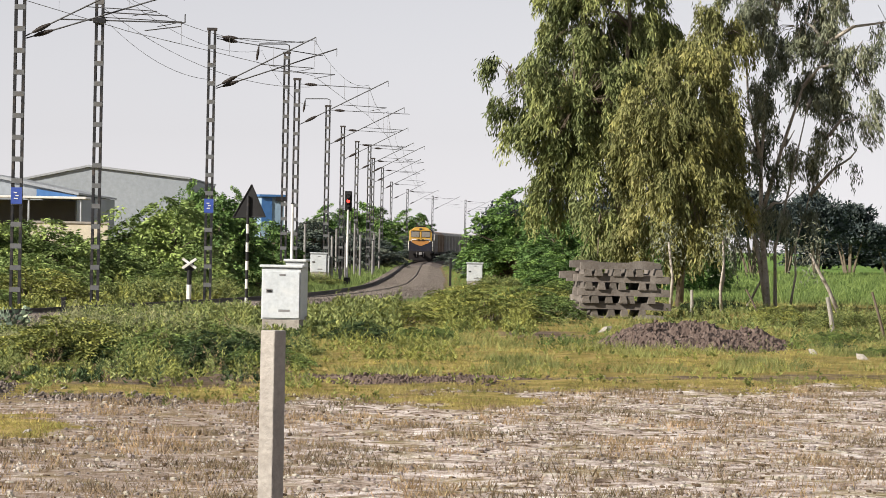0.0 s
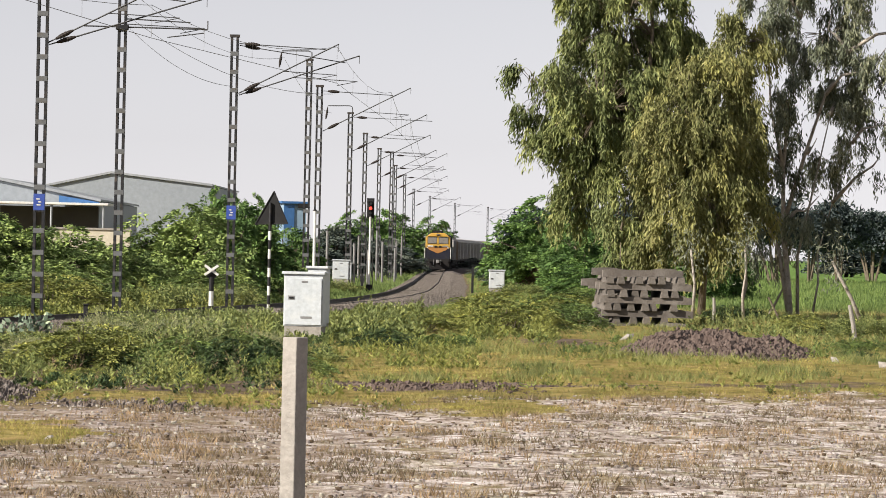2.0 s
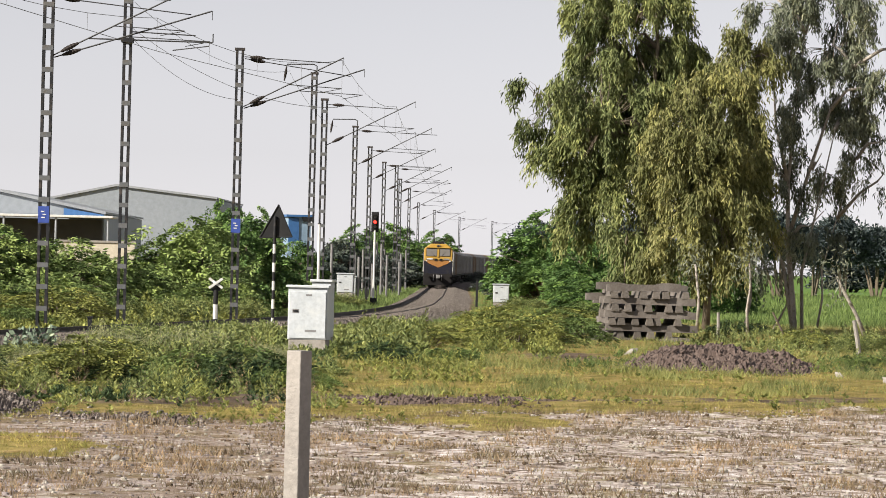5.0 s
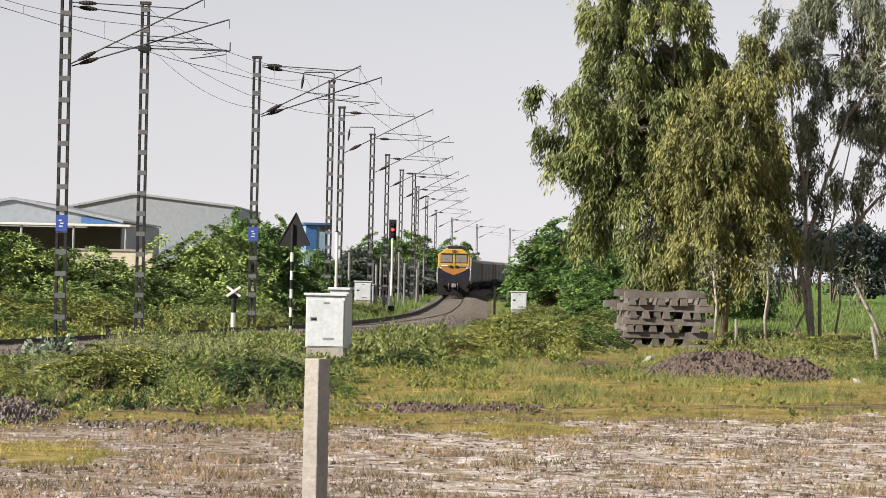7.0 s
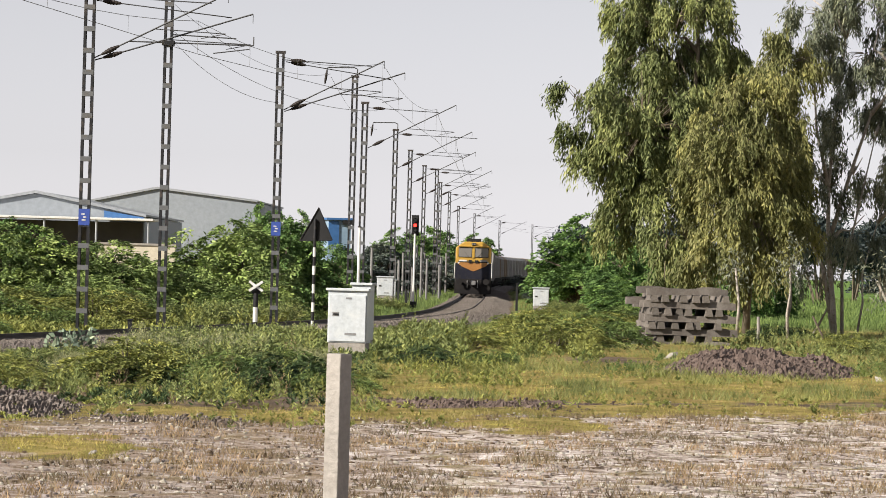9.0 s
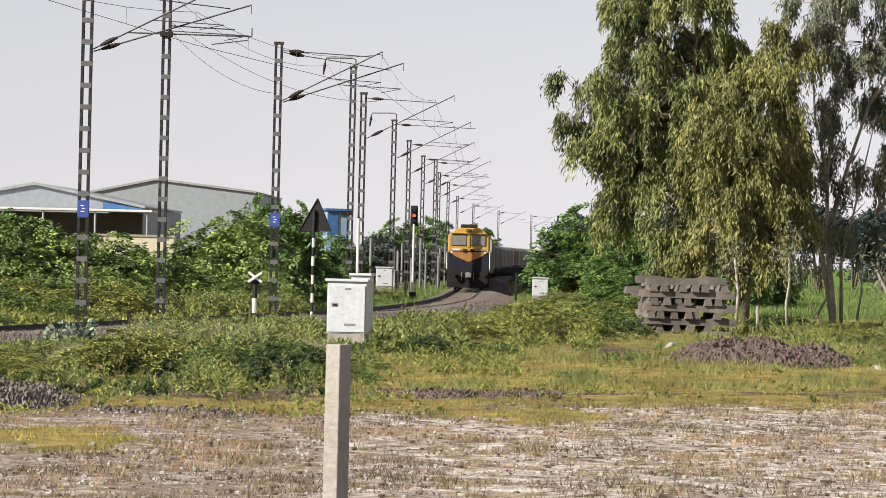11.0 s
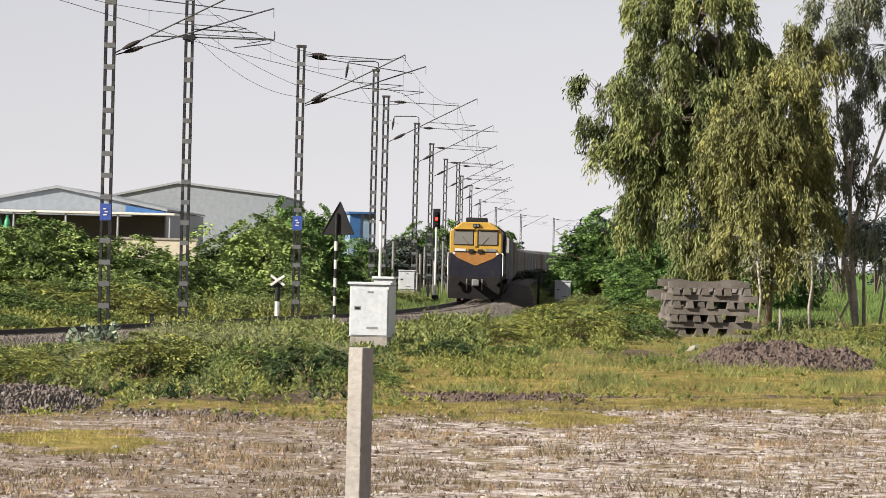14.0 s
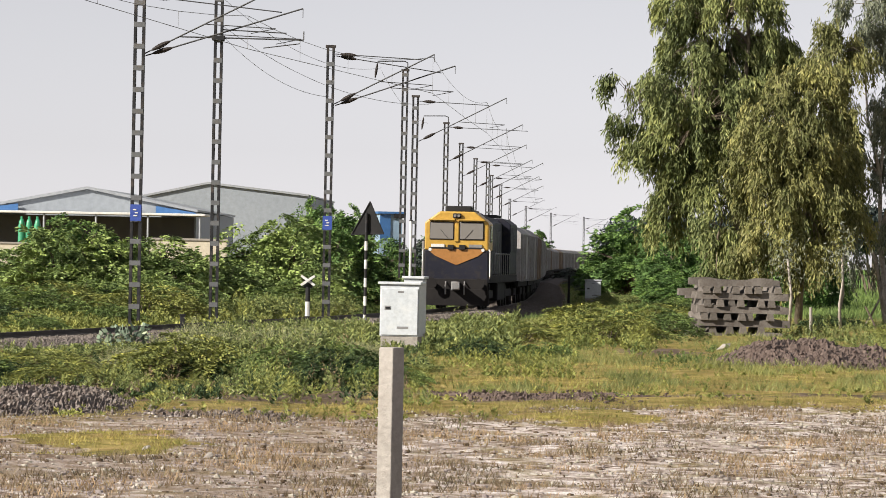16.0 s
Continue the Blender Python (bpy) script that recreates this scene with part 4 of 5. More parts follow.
def spray_bush(name, w, h, sprays, per, leaf, material, seed, label, category="bush", group="", stem=0.04, size=(0.45, 0.95), low=0.12):
    """Arching stems, each ending in flat feathery sprays that hang one above another with dark gaps between."""
    rng = np.random.default_rng(seed)
    root = thing(name, pose(0, 0, 0), label, category, group)
    a = rng.uniform(0, 2 * math.pi, sprays)
    rr = np.sqrt(rng.uniform(0, 1, sprays))
    lump_ = 1 + 0.16 * np.sin(3 * a + seed) + 0.12 * np.sin(7 * a + seed * 2.1)
    top_ = h * (1 - 0.62 * rr ** 2.2) * lump_
    z = top_ * (low + (1 - low) * rng.uniform(0, 1, sprays) ** 0.55)
    px_, py_ = np.cos(a) * rr * w / 2 * lump_, np.sin(a) * rr * w / 2 * lump_
    yaw = a + rng.normal(size=sprays) * 0.7
    out = np.stack([np.cos(yaw), np.sin(yaw), rng.normal(size=sprays) * 0.22 - 0.34], 1)
    side = np.stack([-np.sin(yaw), np.cos(yaw), rng.normal(size=sprays) * 0.12], 1)
    length = rng.uniform(*size, sprays) * (1 - 0.35 * (z / h) ** 2)
    wide = length * rng.uniform(0.40, 0.75, sprays)
    c = np.stack([px_, py_, z], 1)
    u = rng.uniform(-1, 1, (sprays, per))
    v = rng.normal(size=(sprays, per)) * 0.5 * np.sqrt(np.clip(1.02 - u * u, 0.02, 1))
    thick = rng.normal(size=(sprays, per)) * 0.055 * h / 3.4
    p = c[:, None] + out[:, None] * (u * length[:, None])[..., None] + side[:, None] * (v * wide[:, None])[..., None]
    p[..., 2] += thick - 0.22 * (u * np.abs(u) * 0.5 + 0.5 * u * u + 0.6 * v * v) * length[:, None]
    way = out[:, None] * (0.55 + 0.3 * u)[..., None] + side[:, None] * (np.sign(v) * 0.7)[..., None] + rng.normal(size=p.shape) * np.array((0.3, 0.3, 0.22))
    tone = np.repeat(rng.uniform(0.03, 1.0, sprays), per)
    stems = Build()
    for i in range(0, sprays, 2):
        foot = (px_[i] * 0.18, py_[i] * 0.18, -0.05)
        mid = (px_[i] * 0.5, py_[i] * 0.5, z[i] * 0.8)
        stems.tube([foot, mid, tuple(c[i])], [stem, stem * 0.6, stem * 0.3], 4, cap=False)
    base, way = p.reshape(-1, 3), way.reshape(-1, 3)
    keep = base[:, 2] > 0.0
    base, way, tone = base[keep], way[keep], tone[keep]
    q = len(base)
    tagged(part("woody_stem", stems, DARK_BARK, root), kind="stuff")
    part("foliage", leaf_mesh("foliage", base, way, rng.uniform(0.7, 1.4, q) * leaf[0], rng.uniform(0.7, 1.3, q) * leaf[1], material, rng, 0.08, 0.45, tone), material, root)
    return root


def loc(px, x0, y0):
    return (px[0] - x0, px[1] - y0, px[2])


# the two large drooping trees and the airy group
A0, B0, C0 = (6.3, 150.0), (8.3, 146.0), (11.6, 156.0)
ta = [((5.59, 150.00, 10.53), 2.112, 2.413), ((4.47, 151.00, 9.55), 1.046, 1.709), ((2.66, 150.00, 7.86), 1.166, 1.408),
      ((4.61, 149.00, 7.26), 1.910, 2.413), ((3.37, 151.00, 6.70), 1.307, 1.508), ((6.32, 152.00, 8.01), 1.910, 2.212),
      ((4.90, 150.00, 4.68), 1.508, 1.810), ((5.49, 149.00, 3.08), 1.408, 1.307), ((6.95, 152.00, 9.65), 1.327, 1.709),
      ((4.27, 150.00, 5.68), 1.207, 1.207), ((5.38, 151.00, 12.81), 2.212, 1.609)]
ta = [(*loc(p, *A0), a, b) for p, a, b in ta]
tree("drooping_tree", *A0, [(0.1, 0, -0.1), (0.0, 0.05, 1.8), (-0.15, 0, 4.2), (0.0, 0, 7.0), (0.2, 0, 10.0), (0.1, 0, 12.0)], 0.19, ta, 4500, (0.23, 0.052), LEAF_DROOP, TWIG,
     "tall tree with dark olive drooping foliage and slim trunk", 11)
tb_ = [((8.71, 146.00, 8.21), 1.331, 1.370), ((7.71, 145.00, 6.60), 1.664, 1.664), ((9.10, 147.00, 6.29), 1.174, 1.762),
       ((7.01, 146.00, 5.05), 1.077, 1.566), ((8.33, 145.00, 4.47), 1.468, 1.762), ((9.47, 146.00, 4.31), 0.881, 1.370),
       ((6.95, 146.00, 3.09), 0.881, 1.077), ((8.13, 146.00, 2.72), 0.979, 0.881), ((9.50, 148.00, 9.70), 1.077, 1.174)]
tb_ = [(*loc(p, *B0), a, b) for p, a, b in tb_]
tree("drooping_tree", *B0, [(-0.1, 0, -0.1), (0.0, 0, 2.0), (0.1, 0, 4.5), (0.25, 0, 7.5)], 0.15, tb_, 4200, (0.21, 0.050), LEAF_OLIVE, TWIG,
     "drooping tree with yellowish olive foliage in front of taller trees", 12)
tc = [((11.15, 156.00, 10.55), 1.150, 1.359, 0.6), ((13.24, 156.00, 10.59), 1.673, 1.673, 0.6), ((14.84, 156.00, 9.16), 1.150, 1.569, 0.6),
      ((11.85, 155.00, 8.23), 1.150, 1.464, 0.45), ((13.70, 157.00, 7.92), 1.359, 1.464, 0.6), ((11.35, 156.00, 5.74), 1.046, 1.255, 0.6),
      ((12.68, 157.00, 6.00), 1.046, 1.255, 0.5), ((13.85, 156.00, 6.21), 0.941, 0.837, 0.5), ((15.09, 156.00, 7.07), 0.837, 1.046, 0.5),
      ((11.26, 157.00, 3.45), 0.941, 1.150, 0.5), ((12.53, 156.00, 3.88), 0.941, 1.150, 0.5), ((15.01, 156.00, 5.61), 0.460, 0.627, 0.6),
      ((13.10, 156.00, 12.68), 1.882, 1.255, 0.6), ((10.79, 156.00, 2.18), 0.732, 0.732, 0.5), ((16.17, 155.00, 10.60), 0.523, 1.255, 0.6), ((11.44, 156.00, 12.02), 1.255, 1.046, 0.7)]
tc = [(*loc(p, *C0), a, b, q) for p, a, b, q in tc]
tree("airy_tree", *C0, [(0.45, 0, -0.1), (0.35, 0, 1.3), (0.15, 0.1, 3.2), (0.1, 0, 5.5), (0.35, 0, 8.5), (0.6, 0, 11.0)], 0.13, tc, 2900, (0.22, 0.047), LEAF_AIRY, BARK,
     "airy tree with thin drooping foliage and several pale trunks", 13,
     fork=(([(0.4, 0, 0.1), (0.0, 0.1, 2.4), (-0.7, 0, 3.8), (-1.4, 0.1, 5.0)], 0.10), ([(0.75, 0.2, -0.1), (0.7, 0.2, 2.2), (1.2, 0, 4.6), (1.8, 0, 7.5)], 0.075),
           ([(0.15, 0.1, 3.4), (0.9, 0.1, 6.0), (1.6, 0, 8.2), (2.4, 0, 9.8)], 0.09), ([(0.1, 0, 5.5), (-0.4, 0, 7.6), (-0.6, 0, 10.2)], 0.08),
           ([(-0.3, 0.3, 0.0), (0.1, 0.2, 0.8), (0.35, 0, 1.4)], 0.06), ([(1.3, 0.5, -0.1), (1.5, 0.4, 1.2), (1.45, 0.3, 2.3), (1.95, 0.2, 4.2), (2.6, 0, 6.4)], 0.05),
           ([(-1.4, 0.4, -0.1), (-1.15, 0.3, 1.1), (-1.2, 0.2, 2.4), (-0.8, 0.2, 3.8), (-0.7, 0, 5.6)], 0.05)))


def slim_trunk(x, y, pts, r, m, label):
    root = thing("slim_tree", pose(x, y, -0.05), label, "tree", "slim trunks by the fence")
    part("trunk", Build().tube(pts, [r * (1 - 0.5 * i / (len(pts) - 1)) for i in range(len(pts))], 8), m, root, smooth=True)
    rng = np.random.default_rng(int(abs(x * 100)))
    n = 260
    top_ = np.array(pts[-1])
    b_ = top_ + rng.normal(size=(n, 3)) * np.array((0.35, 0.35, 0.5))
    part("crown", leaf_mesh("crown", b_, rng.normal(size=(n, 3)) + np.array((0, 0, -1.0)), rng.uniform(0.12, 0.24, n), rng.uniform(0.03, 0.05, n), LEAF_AIRY, rng), LEAF_AIRY, root)


slim_trunk(9.35, 141, [(0, 0, 0), (-0.05, 0, 0.9), (0.05, 0, 1.7), (0.0, 0, 2.5)], 0.055, BARK, "slim pale trunk of a young tree by the fence")
slim_trunk(7.75, 143, [(0, 0, 0), (0.05, 0, 1.2), (-0.1, 0, 2.4)], 0.065, BARK, "slim trunk behind the sleeper stack")
slim_trunk(13.15, 139, [(0, 0, 0), (-0.4, 0, 0.9), (-0.9, 0, 1.8), (-1.05, 0, 2.1)], 0.075, BARK, "leaning pale trunk by the field fence")


# shrubs and thickets
def lobed(rng, w, h, count, d=None):
    d = d or w * 0.7
    out = []
    for i in range(count):
        x, y = rng.uniform(-w / 2, w / 2), rng.uniform(-d / 2, d / 2)
        top_ = h * (1 - 0.45 * (2 * x / w) ** 2) * rng.uniform(0.72, 1.0)
        r = rng.uniform(0.16, 0.26) * w
        rz = min(top_ * 0.42, r * rng.uniform(0.7, 1.0))
        out.append((x, y, max(top_ - rz, 0.25 * h), r, rz))
        if top_ > 1.6:
            out.append((x * 1.05, y * 1.05, top_ * 0.38, r * 1.05, top_ * 0.28))
    return out


def family(name, kinds, places, group):
    """kinds: finished templates at their own first place; places: kind, x, y, turn, scale, height scale."""
    used = set()
    for k, x, y, turn, s, hz in places:
        m = pose(x, y, float(ground_z(x, y)) - 0.03, 0, 0, turn) @ Matrix.Diagonal((s, s, s * hz, 1))
        if k in used:
            copy_thing(kinds[k], m)
        else:
            kinds[k].matrix_basis = m
            used.add(k)


rs = random.Random(21)
thicket = [spray_bush("thicket_shrub", 5.2, 3.4, 170, 130, (0.18, 0.085), mat_, 30 + i, "bright green feathery thorn shrub behind the railway masts", group="shrubs behind the line", stem=0.05)
           for i, mat_ in enumerate((LEAF_SHRUB, LEAF_SHRUB, LEAF_DARK, LEAF_DULL))]
family("thicket", thicket, [
    (0, -15.4, 160, 0, 0.95, 0.78), (1, -18.6, 158, 80, 1.05, 0.86), (0, -22.0, 162, 200, 1.0, 0.8), (1, -11.3, 170, 160, 1.0, 1.12), (0, -13.6, 166, 100, 0.85, 0.92),
    (2, -9.7, 178, 0, 0.9, 1.2), (1, -8.9, 186, 40, 0.75, 0.9), (0, -9.7, 166, 250, 0.75, 0.75), (2, -20.0, 172, 90, 1.0, 0.85), (1, -17.2, 170, 10, 1.0, 0.78),
    (2, -8.6, 205, 20, 0.8, 1.0), (0, -25.0, 158, 20, 1.1, 0.8), (3, -11.4, 240, 130, 1.0, 0.77), (1, -12.8, 210, 300, 1.2, 1.0), (3, -10.6, 280, 50, 1.2, 0.85), (3, -9.6, 330, 0, 1.4, 1.02),
    (0, -28.0, 165, 100, 1.1, 0.8), (0, -13.4, 150, 40, 0.6, 0.62), (1, -16.4, 148, 100, 0.65, 0.55), (0, -19.4, 147, 170, 0.62, 0.55), (1, -10.8, 155, 240, 0.5, 0.6), (0, -8.8, 161, 300, 0.5, 0.55), (1, -22.6, 148, 30, 0.7, 0.55), (1, -14.9, 154, 330, 0.6, 0.75), (3, -7.8, 400, 80, 1.4, 0.85), (3, -8.6, 440, 120, 1.3, 0.68), (3, -7.6, 500, 200, 1.4, 0.77), (3, -8.5, 560, 20, 1.6, 0.77), (3, -4.5, 640, 300, 1.6, 0.77), (3, 6.2, 330, 40, 1.0, 0.6), (3, 3.6, 300, 90, 0.8, 0.5), (3, 2.9, 380, 10, 0.9, 0.5), (3, 3.4, 470, 60, 1.2, 0.5), (3, 8.2, 560, 150, 1.5, 0.6)], "")

green = [spray_bush("leafy_small_tree", 6.2, 5.0, 230, 140, (0.22, 0.11), LEAF_DARK, 50, "dense dark green small tree beside the track", "small tree", "small trees beside the track", stem=0.07, size=(0.55, 1.05), low=0.06)]
family("green", green, [(0, 4.6, 240, 0, 0.95, 1.02), (0, 7.4, 232, 120, 1.0, 0.82), (0, 3.7, 262, 60, 0.7, 0.85), (0, 6.4, 222, 220, 0.8, 0.8), (0, 9.4, 215, 300, 0.9, 0.8), (0, 12.0, 222, 30, 0.9, 0.8), (0, 12.3, 205, 200, 0.5, 1.8), (0, 10.6, 200, 140, 0.55, 1.3), (0, 5.8, 205, 80, 0.55, 0.6), (0, 7.6, 200, 180, 0.6, 0.6),
                        (0, -19.3, 328, 60, 0.72, 1.72), (0, -17.0, 334, 200, 0.66, 1.78), (0, -9.0, 470, 200, 1.2, 1.0), (0, -5.5, 740, 20, 1.6, 0.95), (0, -12.0, 620, 100, 1.5, 1.0), (0, -14.0, 540, 10, 1.3, 1.0)], "")

weeds = [bush("weed_bush", lobed(rs, 2.4, 1.0, 9), 9000, (0.085, 0.032), LEAF_WEED, 70, "olive green leggy weeds along the railway", "weed bush", "weeds along the line", stem=0.012, up=0.6, per=34, flat=0.35),
         spray_bush("weed_bush", 2.5, 1.05, 110, 85, (0.085, 0.036), LEAF_FRESH, 71, "fresh green leafy weeds along the railway", "weed bush", "weeds along the line", 0.012, (0.22, 0.46)),
         spray_bush("weed_bush", 2.5, 1.0, 110, 85, (0.085, 0.034), LEAF_MID, 72, "mid green low bush along the railway", "weed bush", "weeds along the line", 0.012, (0.22, 0.46)),
         spray_bush("weed_bush", 2.4, 1.0, 120, 85, (0.09, 0.040), LEAF_LOW, 73, "dark green low bush beside the track", "weed bush", "weeds along the line", 0.014, (0.22, 0.44)),
         bush("weed_bush", lobed(rs, 2.2, 1.0, 11), 12000, (0.06, 0.016), LEAF_PALE, 74, "pale grey-green feathery weed bush on the bank", "weed bush", "weeds along the line", stem=0.010, up=0.8, per=40)]
family("weeds", weeds, [
    (0, -6.3, 80, 0, 0.85, 0.9), (0, -5.3, 74, 60, 1.05, 1.0), (2, -4.7, 76, 120, 1.0, 0.8), (0, -3.1, 78, 200, 0.7, 0.5), (1, -6.3, 70, 20, 0.9, 0.8), (2, -4.8, 70, 300, 0.9, 0.85),
    (3, -3.5, 70, 90, 0.75, 0.8), (3, -4.3, 72, 10, 0.85, 0.95), (4, -5.1, 75, 310, 0.7, 1.2), (4, -3.9, 82, 60, 0.7, 0.85), (0, -7.1, 222, 30, 0.9, 1.1), (1, -6.1, 223, 120, 0.7, 1.1), (2, -2.95, 69, 10, 0.6, 0.8), (1, -2.75, 72, 70, 0.5, 0.9), (4, -6.6, 76.5, 30, 0.85, 1.15), (4, -7.6, 74, 80, 0.6, 0.9), (4, -5.5, 82, 130, 0.7, 0.85), (4, -7.9, 80, 200, 0.6, 0.7), (4, -4.2, 88, 260, 0.7, 0.6), (0, -8.6, 84, 150, 1.0, 0.42), (1, -9.2, 74, 40, 0.9, 0.6), (0, -5.9, 86, 210, 1.1, 0.85),
    (0, -6.8, 90, 320, 1.1, 0.9), (3, -1.75, 90, 0, 0.8, 0.95), (2, -0.3, 91, 100, 0.55, 0.8), (3, -2.2, 99, 200, 0.8, 0.8), (3, -0.9, 96, 50, 0.6, 0.7), (2, -16.6, 146, 40, 1.6, 0.9), (2, -17.0, 134, 10, 1.5, 0.85), (2, -19.6, 138, 70, 1.6, 0.85), (2, -14.6, 133, 100, 1.2, 0.7), (3, -8.6, 68, 80, 0.75, 0.75), (3, -5.9, 70, 30, 0.8, 1.0), (3, -3.9, 69, 150, 0.75, 0.9), (1, -3.1, 66.5, 250, 0.4, 0.5), (3, -6.9, 73, 300, 0.8, 0.9), (1, -4.6, 66.0, 100, 0.45, 0.5), (2, -15.0, 152, 140, 1.5, 0.9), (3, -17.4, 124, 40, 1.3, 1.0), (2, -15.2, 120, 90, 1.0, 0.7), (1, 1.2, 110, 20, 1.2, 0.95), (2, 2.6, 116, 90, 1.1, 1.05),
    (1, 0.9, 126, 210, 1.3, 0.9), (3, 2.3, 127, 310, 0.8, 0.95), (2, 1.2, 140, 20, 0.9, 0.8), (1, 3.4, 146, 50, 1.3, 0.7), (2, 4.2, 160, 0, 1.4, 0.7), (1, 2.2, 165, 170, 1.0, 0.6), (1, 1.75, 205, 60, 0.8, 0.75), (0, 2.9, 212, 160, 1.0, 0.9), (2, 5.2, 172, 20, 1.5, 0.7),
    (2, 9.1, 96.5, 40, 0.55, 0.8), (2, 9.0, 86, 10, 0.45, 0.6), (0, 10.9, 112, 20, 0.9, 0.9), (1, 9.6, 118, 200, 0.9, 0.8), (3, 8.8, 142, 20, 0.8, 1.0), (3, 10.0, 146, 120, 0.7, 1.0), (3, 8.6, 92.5, 70, 0.45, 0.6), 
    (0, -6.4, 108, 90, 1.2, 0.6), (0, -10.4, 96, 200, 0.9, 0.35), (0, -6.0, 112, 100, 1.1, 0.5), (1, -11.5, 84, 300, 0.9, 0.45), (1, -13.8, 140, 10, 1.7, 0.9), (0, -11.0, 150, 90, 1.6, 0.8),
    (1, -17.2, 142, 70, 1.8, 0.8), (0, -9.3, 158, 0, 1.5, 0.8), (1, -5.7, 65.5, 200, 0.5, 0.5), (1, -8.0, 67, 10, 0.7, 0.7), (2, -10.2, 68, 200, 1.0, 0.9),
    (1, -1.1, 108, 60, 1.0, 0.7), (2, -7.9, 132, 30, 0.9, 0.55)], "")

bush("broad_leaved_plant", [(0, 0, 0.28, 0.32, 0.24), (0.25, 0.1, 0.36, 0.22, 0.18), (-0.28, 0, 0.26, 0.22, 0.18)], 170, (0.14, 0.085), LEAF_BLUE, 81, "pale blue-green broad-leaved plant beside the rail", "plant", m=pose(-9.4, 91, float(ground_z(-9.4, 91)) - 0.02), stem=0.014, per=5, up=0.7)

# far trees past the field
far = [bush("far_tree", [(0, 0, 5.4, 2.6, 2.1), (1.8, 0.4, 4.5, 1.8, 1.5), (-2.0, 0, 4.3, 1.9, 1.4), (0.4, 1.0, 3.9, 2.2, 1.2), (-0.9, 0.5, 6.6, 1.3, 1.0)], 6500, (0.42, 0.20), LEAF_FAR, 90, "dark rounded tree with bare trunks past the green field", "tree", "trees past the field", stem=0.15, bark=TWIG),
       bush("far_tree", [(0, 0, 5.2, 2.8, 2.2), (1.6, 0.4, 4.2, 2.0, 1.8), (-1.8, 0, 4.0, 2.1, 1.7), (-0.3, 0.5, 1.7, 2.6, 1.5), (1.5, 0.8, 1.4, 2.0, 1.3)], 7000, (0.5, 0.26), LEAF_FAR, 91, "dark dense bushy tree past the green field", "tree", "trees past the field", stem=0.18, bark=DARK_BARK)]
family("far", far, [(0, 28.0, 380, 0, 1.0, 0.98), (0, 35.5, 400, 60, 1.0, 0.98), (0, 40.5, 420, 130, 1.0, 0.9), (0, 44.5, 420, 200, 0.9, 0.72), (0, 23.0, 400, 20, 1.0, 0.9), (0, 31.8, 390, 250, 0.9, 0.95),
                    (1, 18.0, 460, 100, 1.1, 0.9), (1, 50.0, 440, 0, 1.0, 0.7), (1, 12.0, 480, 50, 1.1, 0.9), (1, 54, 450, 90, 1.1, 0.8), (1, 15.0, 500, 30, 1.2, 0.8), (1, 20.5, 505, 130, 1.2, 0.75),
                    (1, 9.0, 510, 330, 1.2, 0.8), (1, 47.0, 520, 160, 1.2, 0.45), (1, 55.0, 520, 60, 1.2, 0.5)], "")


# ---------------------------------------------------------------- grass and small stones
def scatter(n, y0, y1, xa, xb, rng, power=1.0):
    """Points on the ground between y0 and y1, x from xa * y to xb * y, thinned with distance."""
    y = y0 + (y1 - y0) * rng.uniform(0, 1, n) ** power
    x = y * rng.uniform(xa, xb, n)
    return x, y


def tufts(name, n, per, y0, y1, xa, xb, h, w, lean, material, seed, want, label, spread_=0.07, power=1.0):
    rng = np.random.default_rng(seed)
    x, y = scatter(n, y0, y1, xa, xb, rng, power)
    g, s, f, _ = zones(x, y)
    keep = want(x, y, g, s, f, rng)
    x, y = x[keep], y[keep]
    tone = np.repeat(0.5 * rng.uniform(0, 1, len(x)) + 0.5 * np.clip(0.5 + 0.75 * soft_noise(x, y * 0.22, 1.5, seed + 0.5), 0, 1), per)
    hh = np.repeat(rng.uniform(0.5, 1.3, len(x)) * h, per) * rng.uniform(0.6, 1.15, len(x) * per)
    x = np.repeat(x, per) + rng.normal(size=len(x) * per) * spread_
    y = np.repeat(y, per) + rng.normal(size=len(y) * per) * spread_
    base = np.stack([x, y, ground_z(x, y) - 0.01], 1)
    tagged(part(name, blade_mesh(name, base, hh, w, lean, material, rng, tone), material), label, "grass", kind="stuff")


tufts("dry_grass", 17000, 8, 26, 68, -0.16, 0.13, 0.085, 0.013, 0.55, STRAW, 1, lambda x, y, g, s, f, r: (g > 0.25) & (soft_noise(x, y * 0.5, 1.9, 4.0) + r.normal(size=len(x)) * 0.35 > 0.1),
      "dry straw-coloured grass tufts in gravel", power=0.8)
tufts("yellow_grass", 34000, 8, 44, 108, -0.15, 0.13, 0.055, 0.014, 0.65, GRASS, 2, lambda x, y, g, s, f, r: (g < 0.32) & (r.uniform(size=len(x)) > s * 1.6) & (soft_noise(x, y * 0.25, 1.6, 5.0) + 0.4 * r.normal(size=len(x)) > -0.3), "yellowish green rough grass")
tufts("tall_grass", 9000, 8, 66, 106, -0.03, 0.125, 0.16, 0.016, 0.6, GRASS_GREEN, 12, lambda x, y, g, s, f, r: (g < 0.3) & (s < 0.32) & (soft_noise(x, y * 0.22, 1.2, 8.0) + 0.25 * r.normal(size=len(x)) > 0.5), "taller yellow-green grass in clumps")
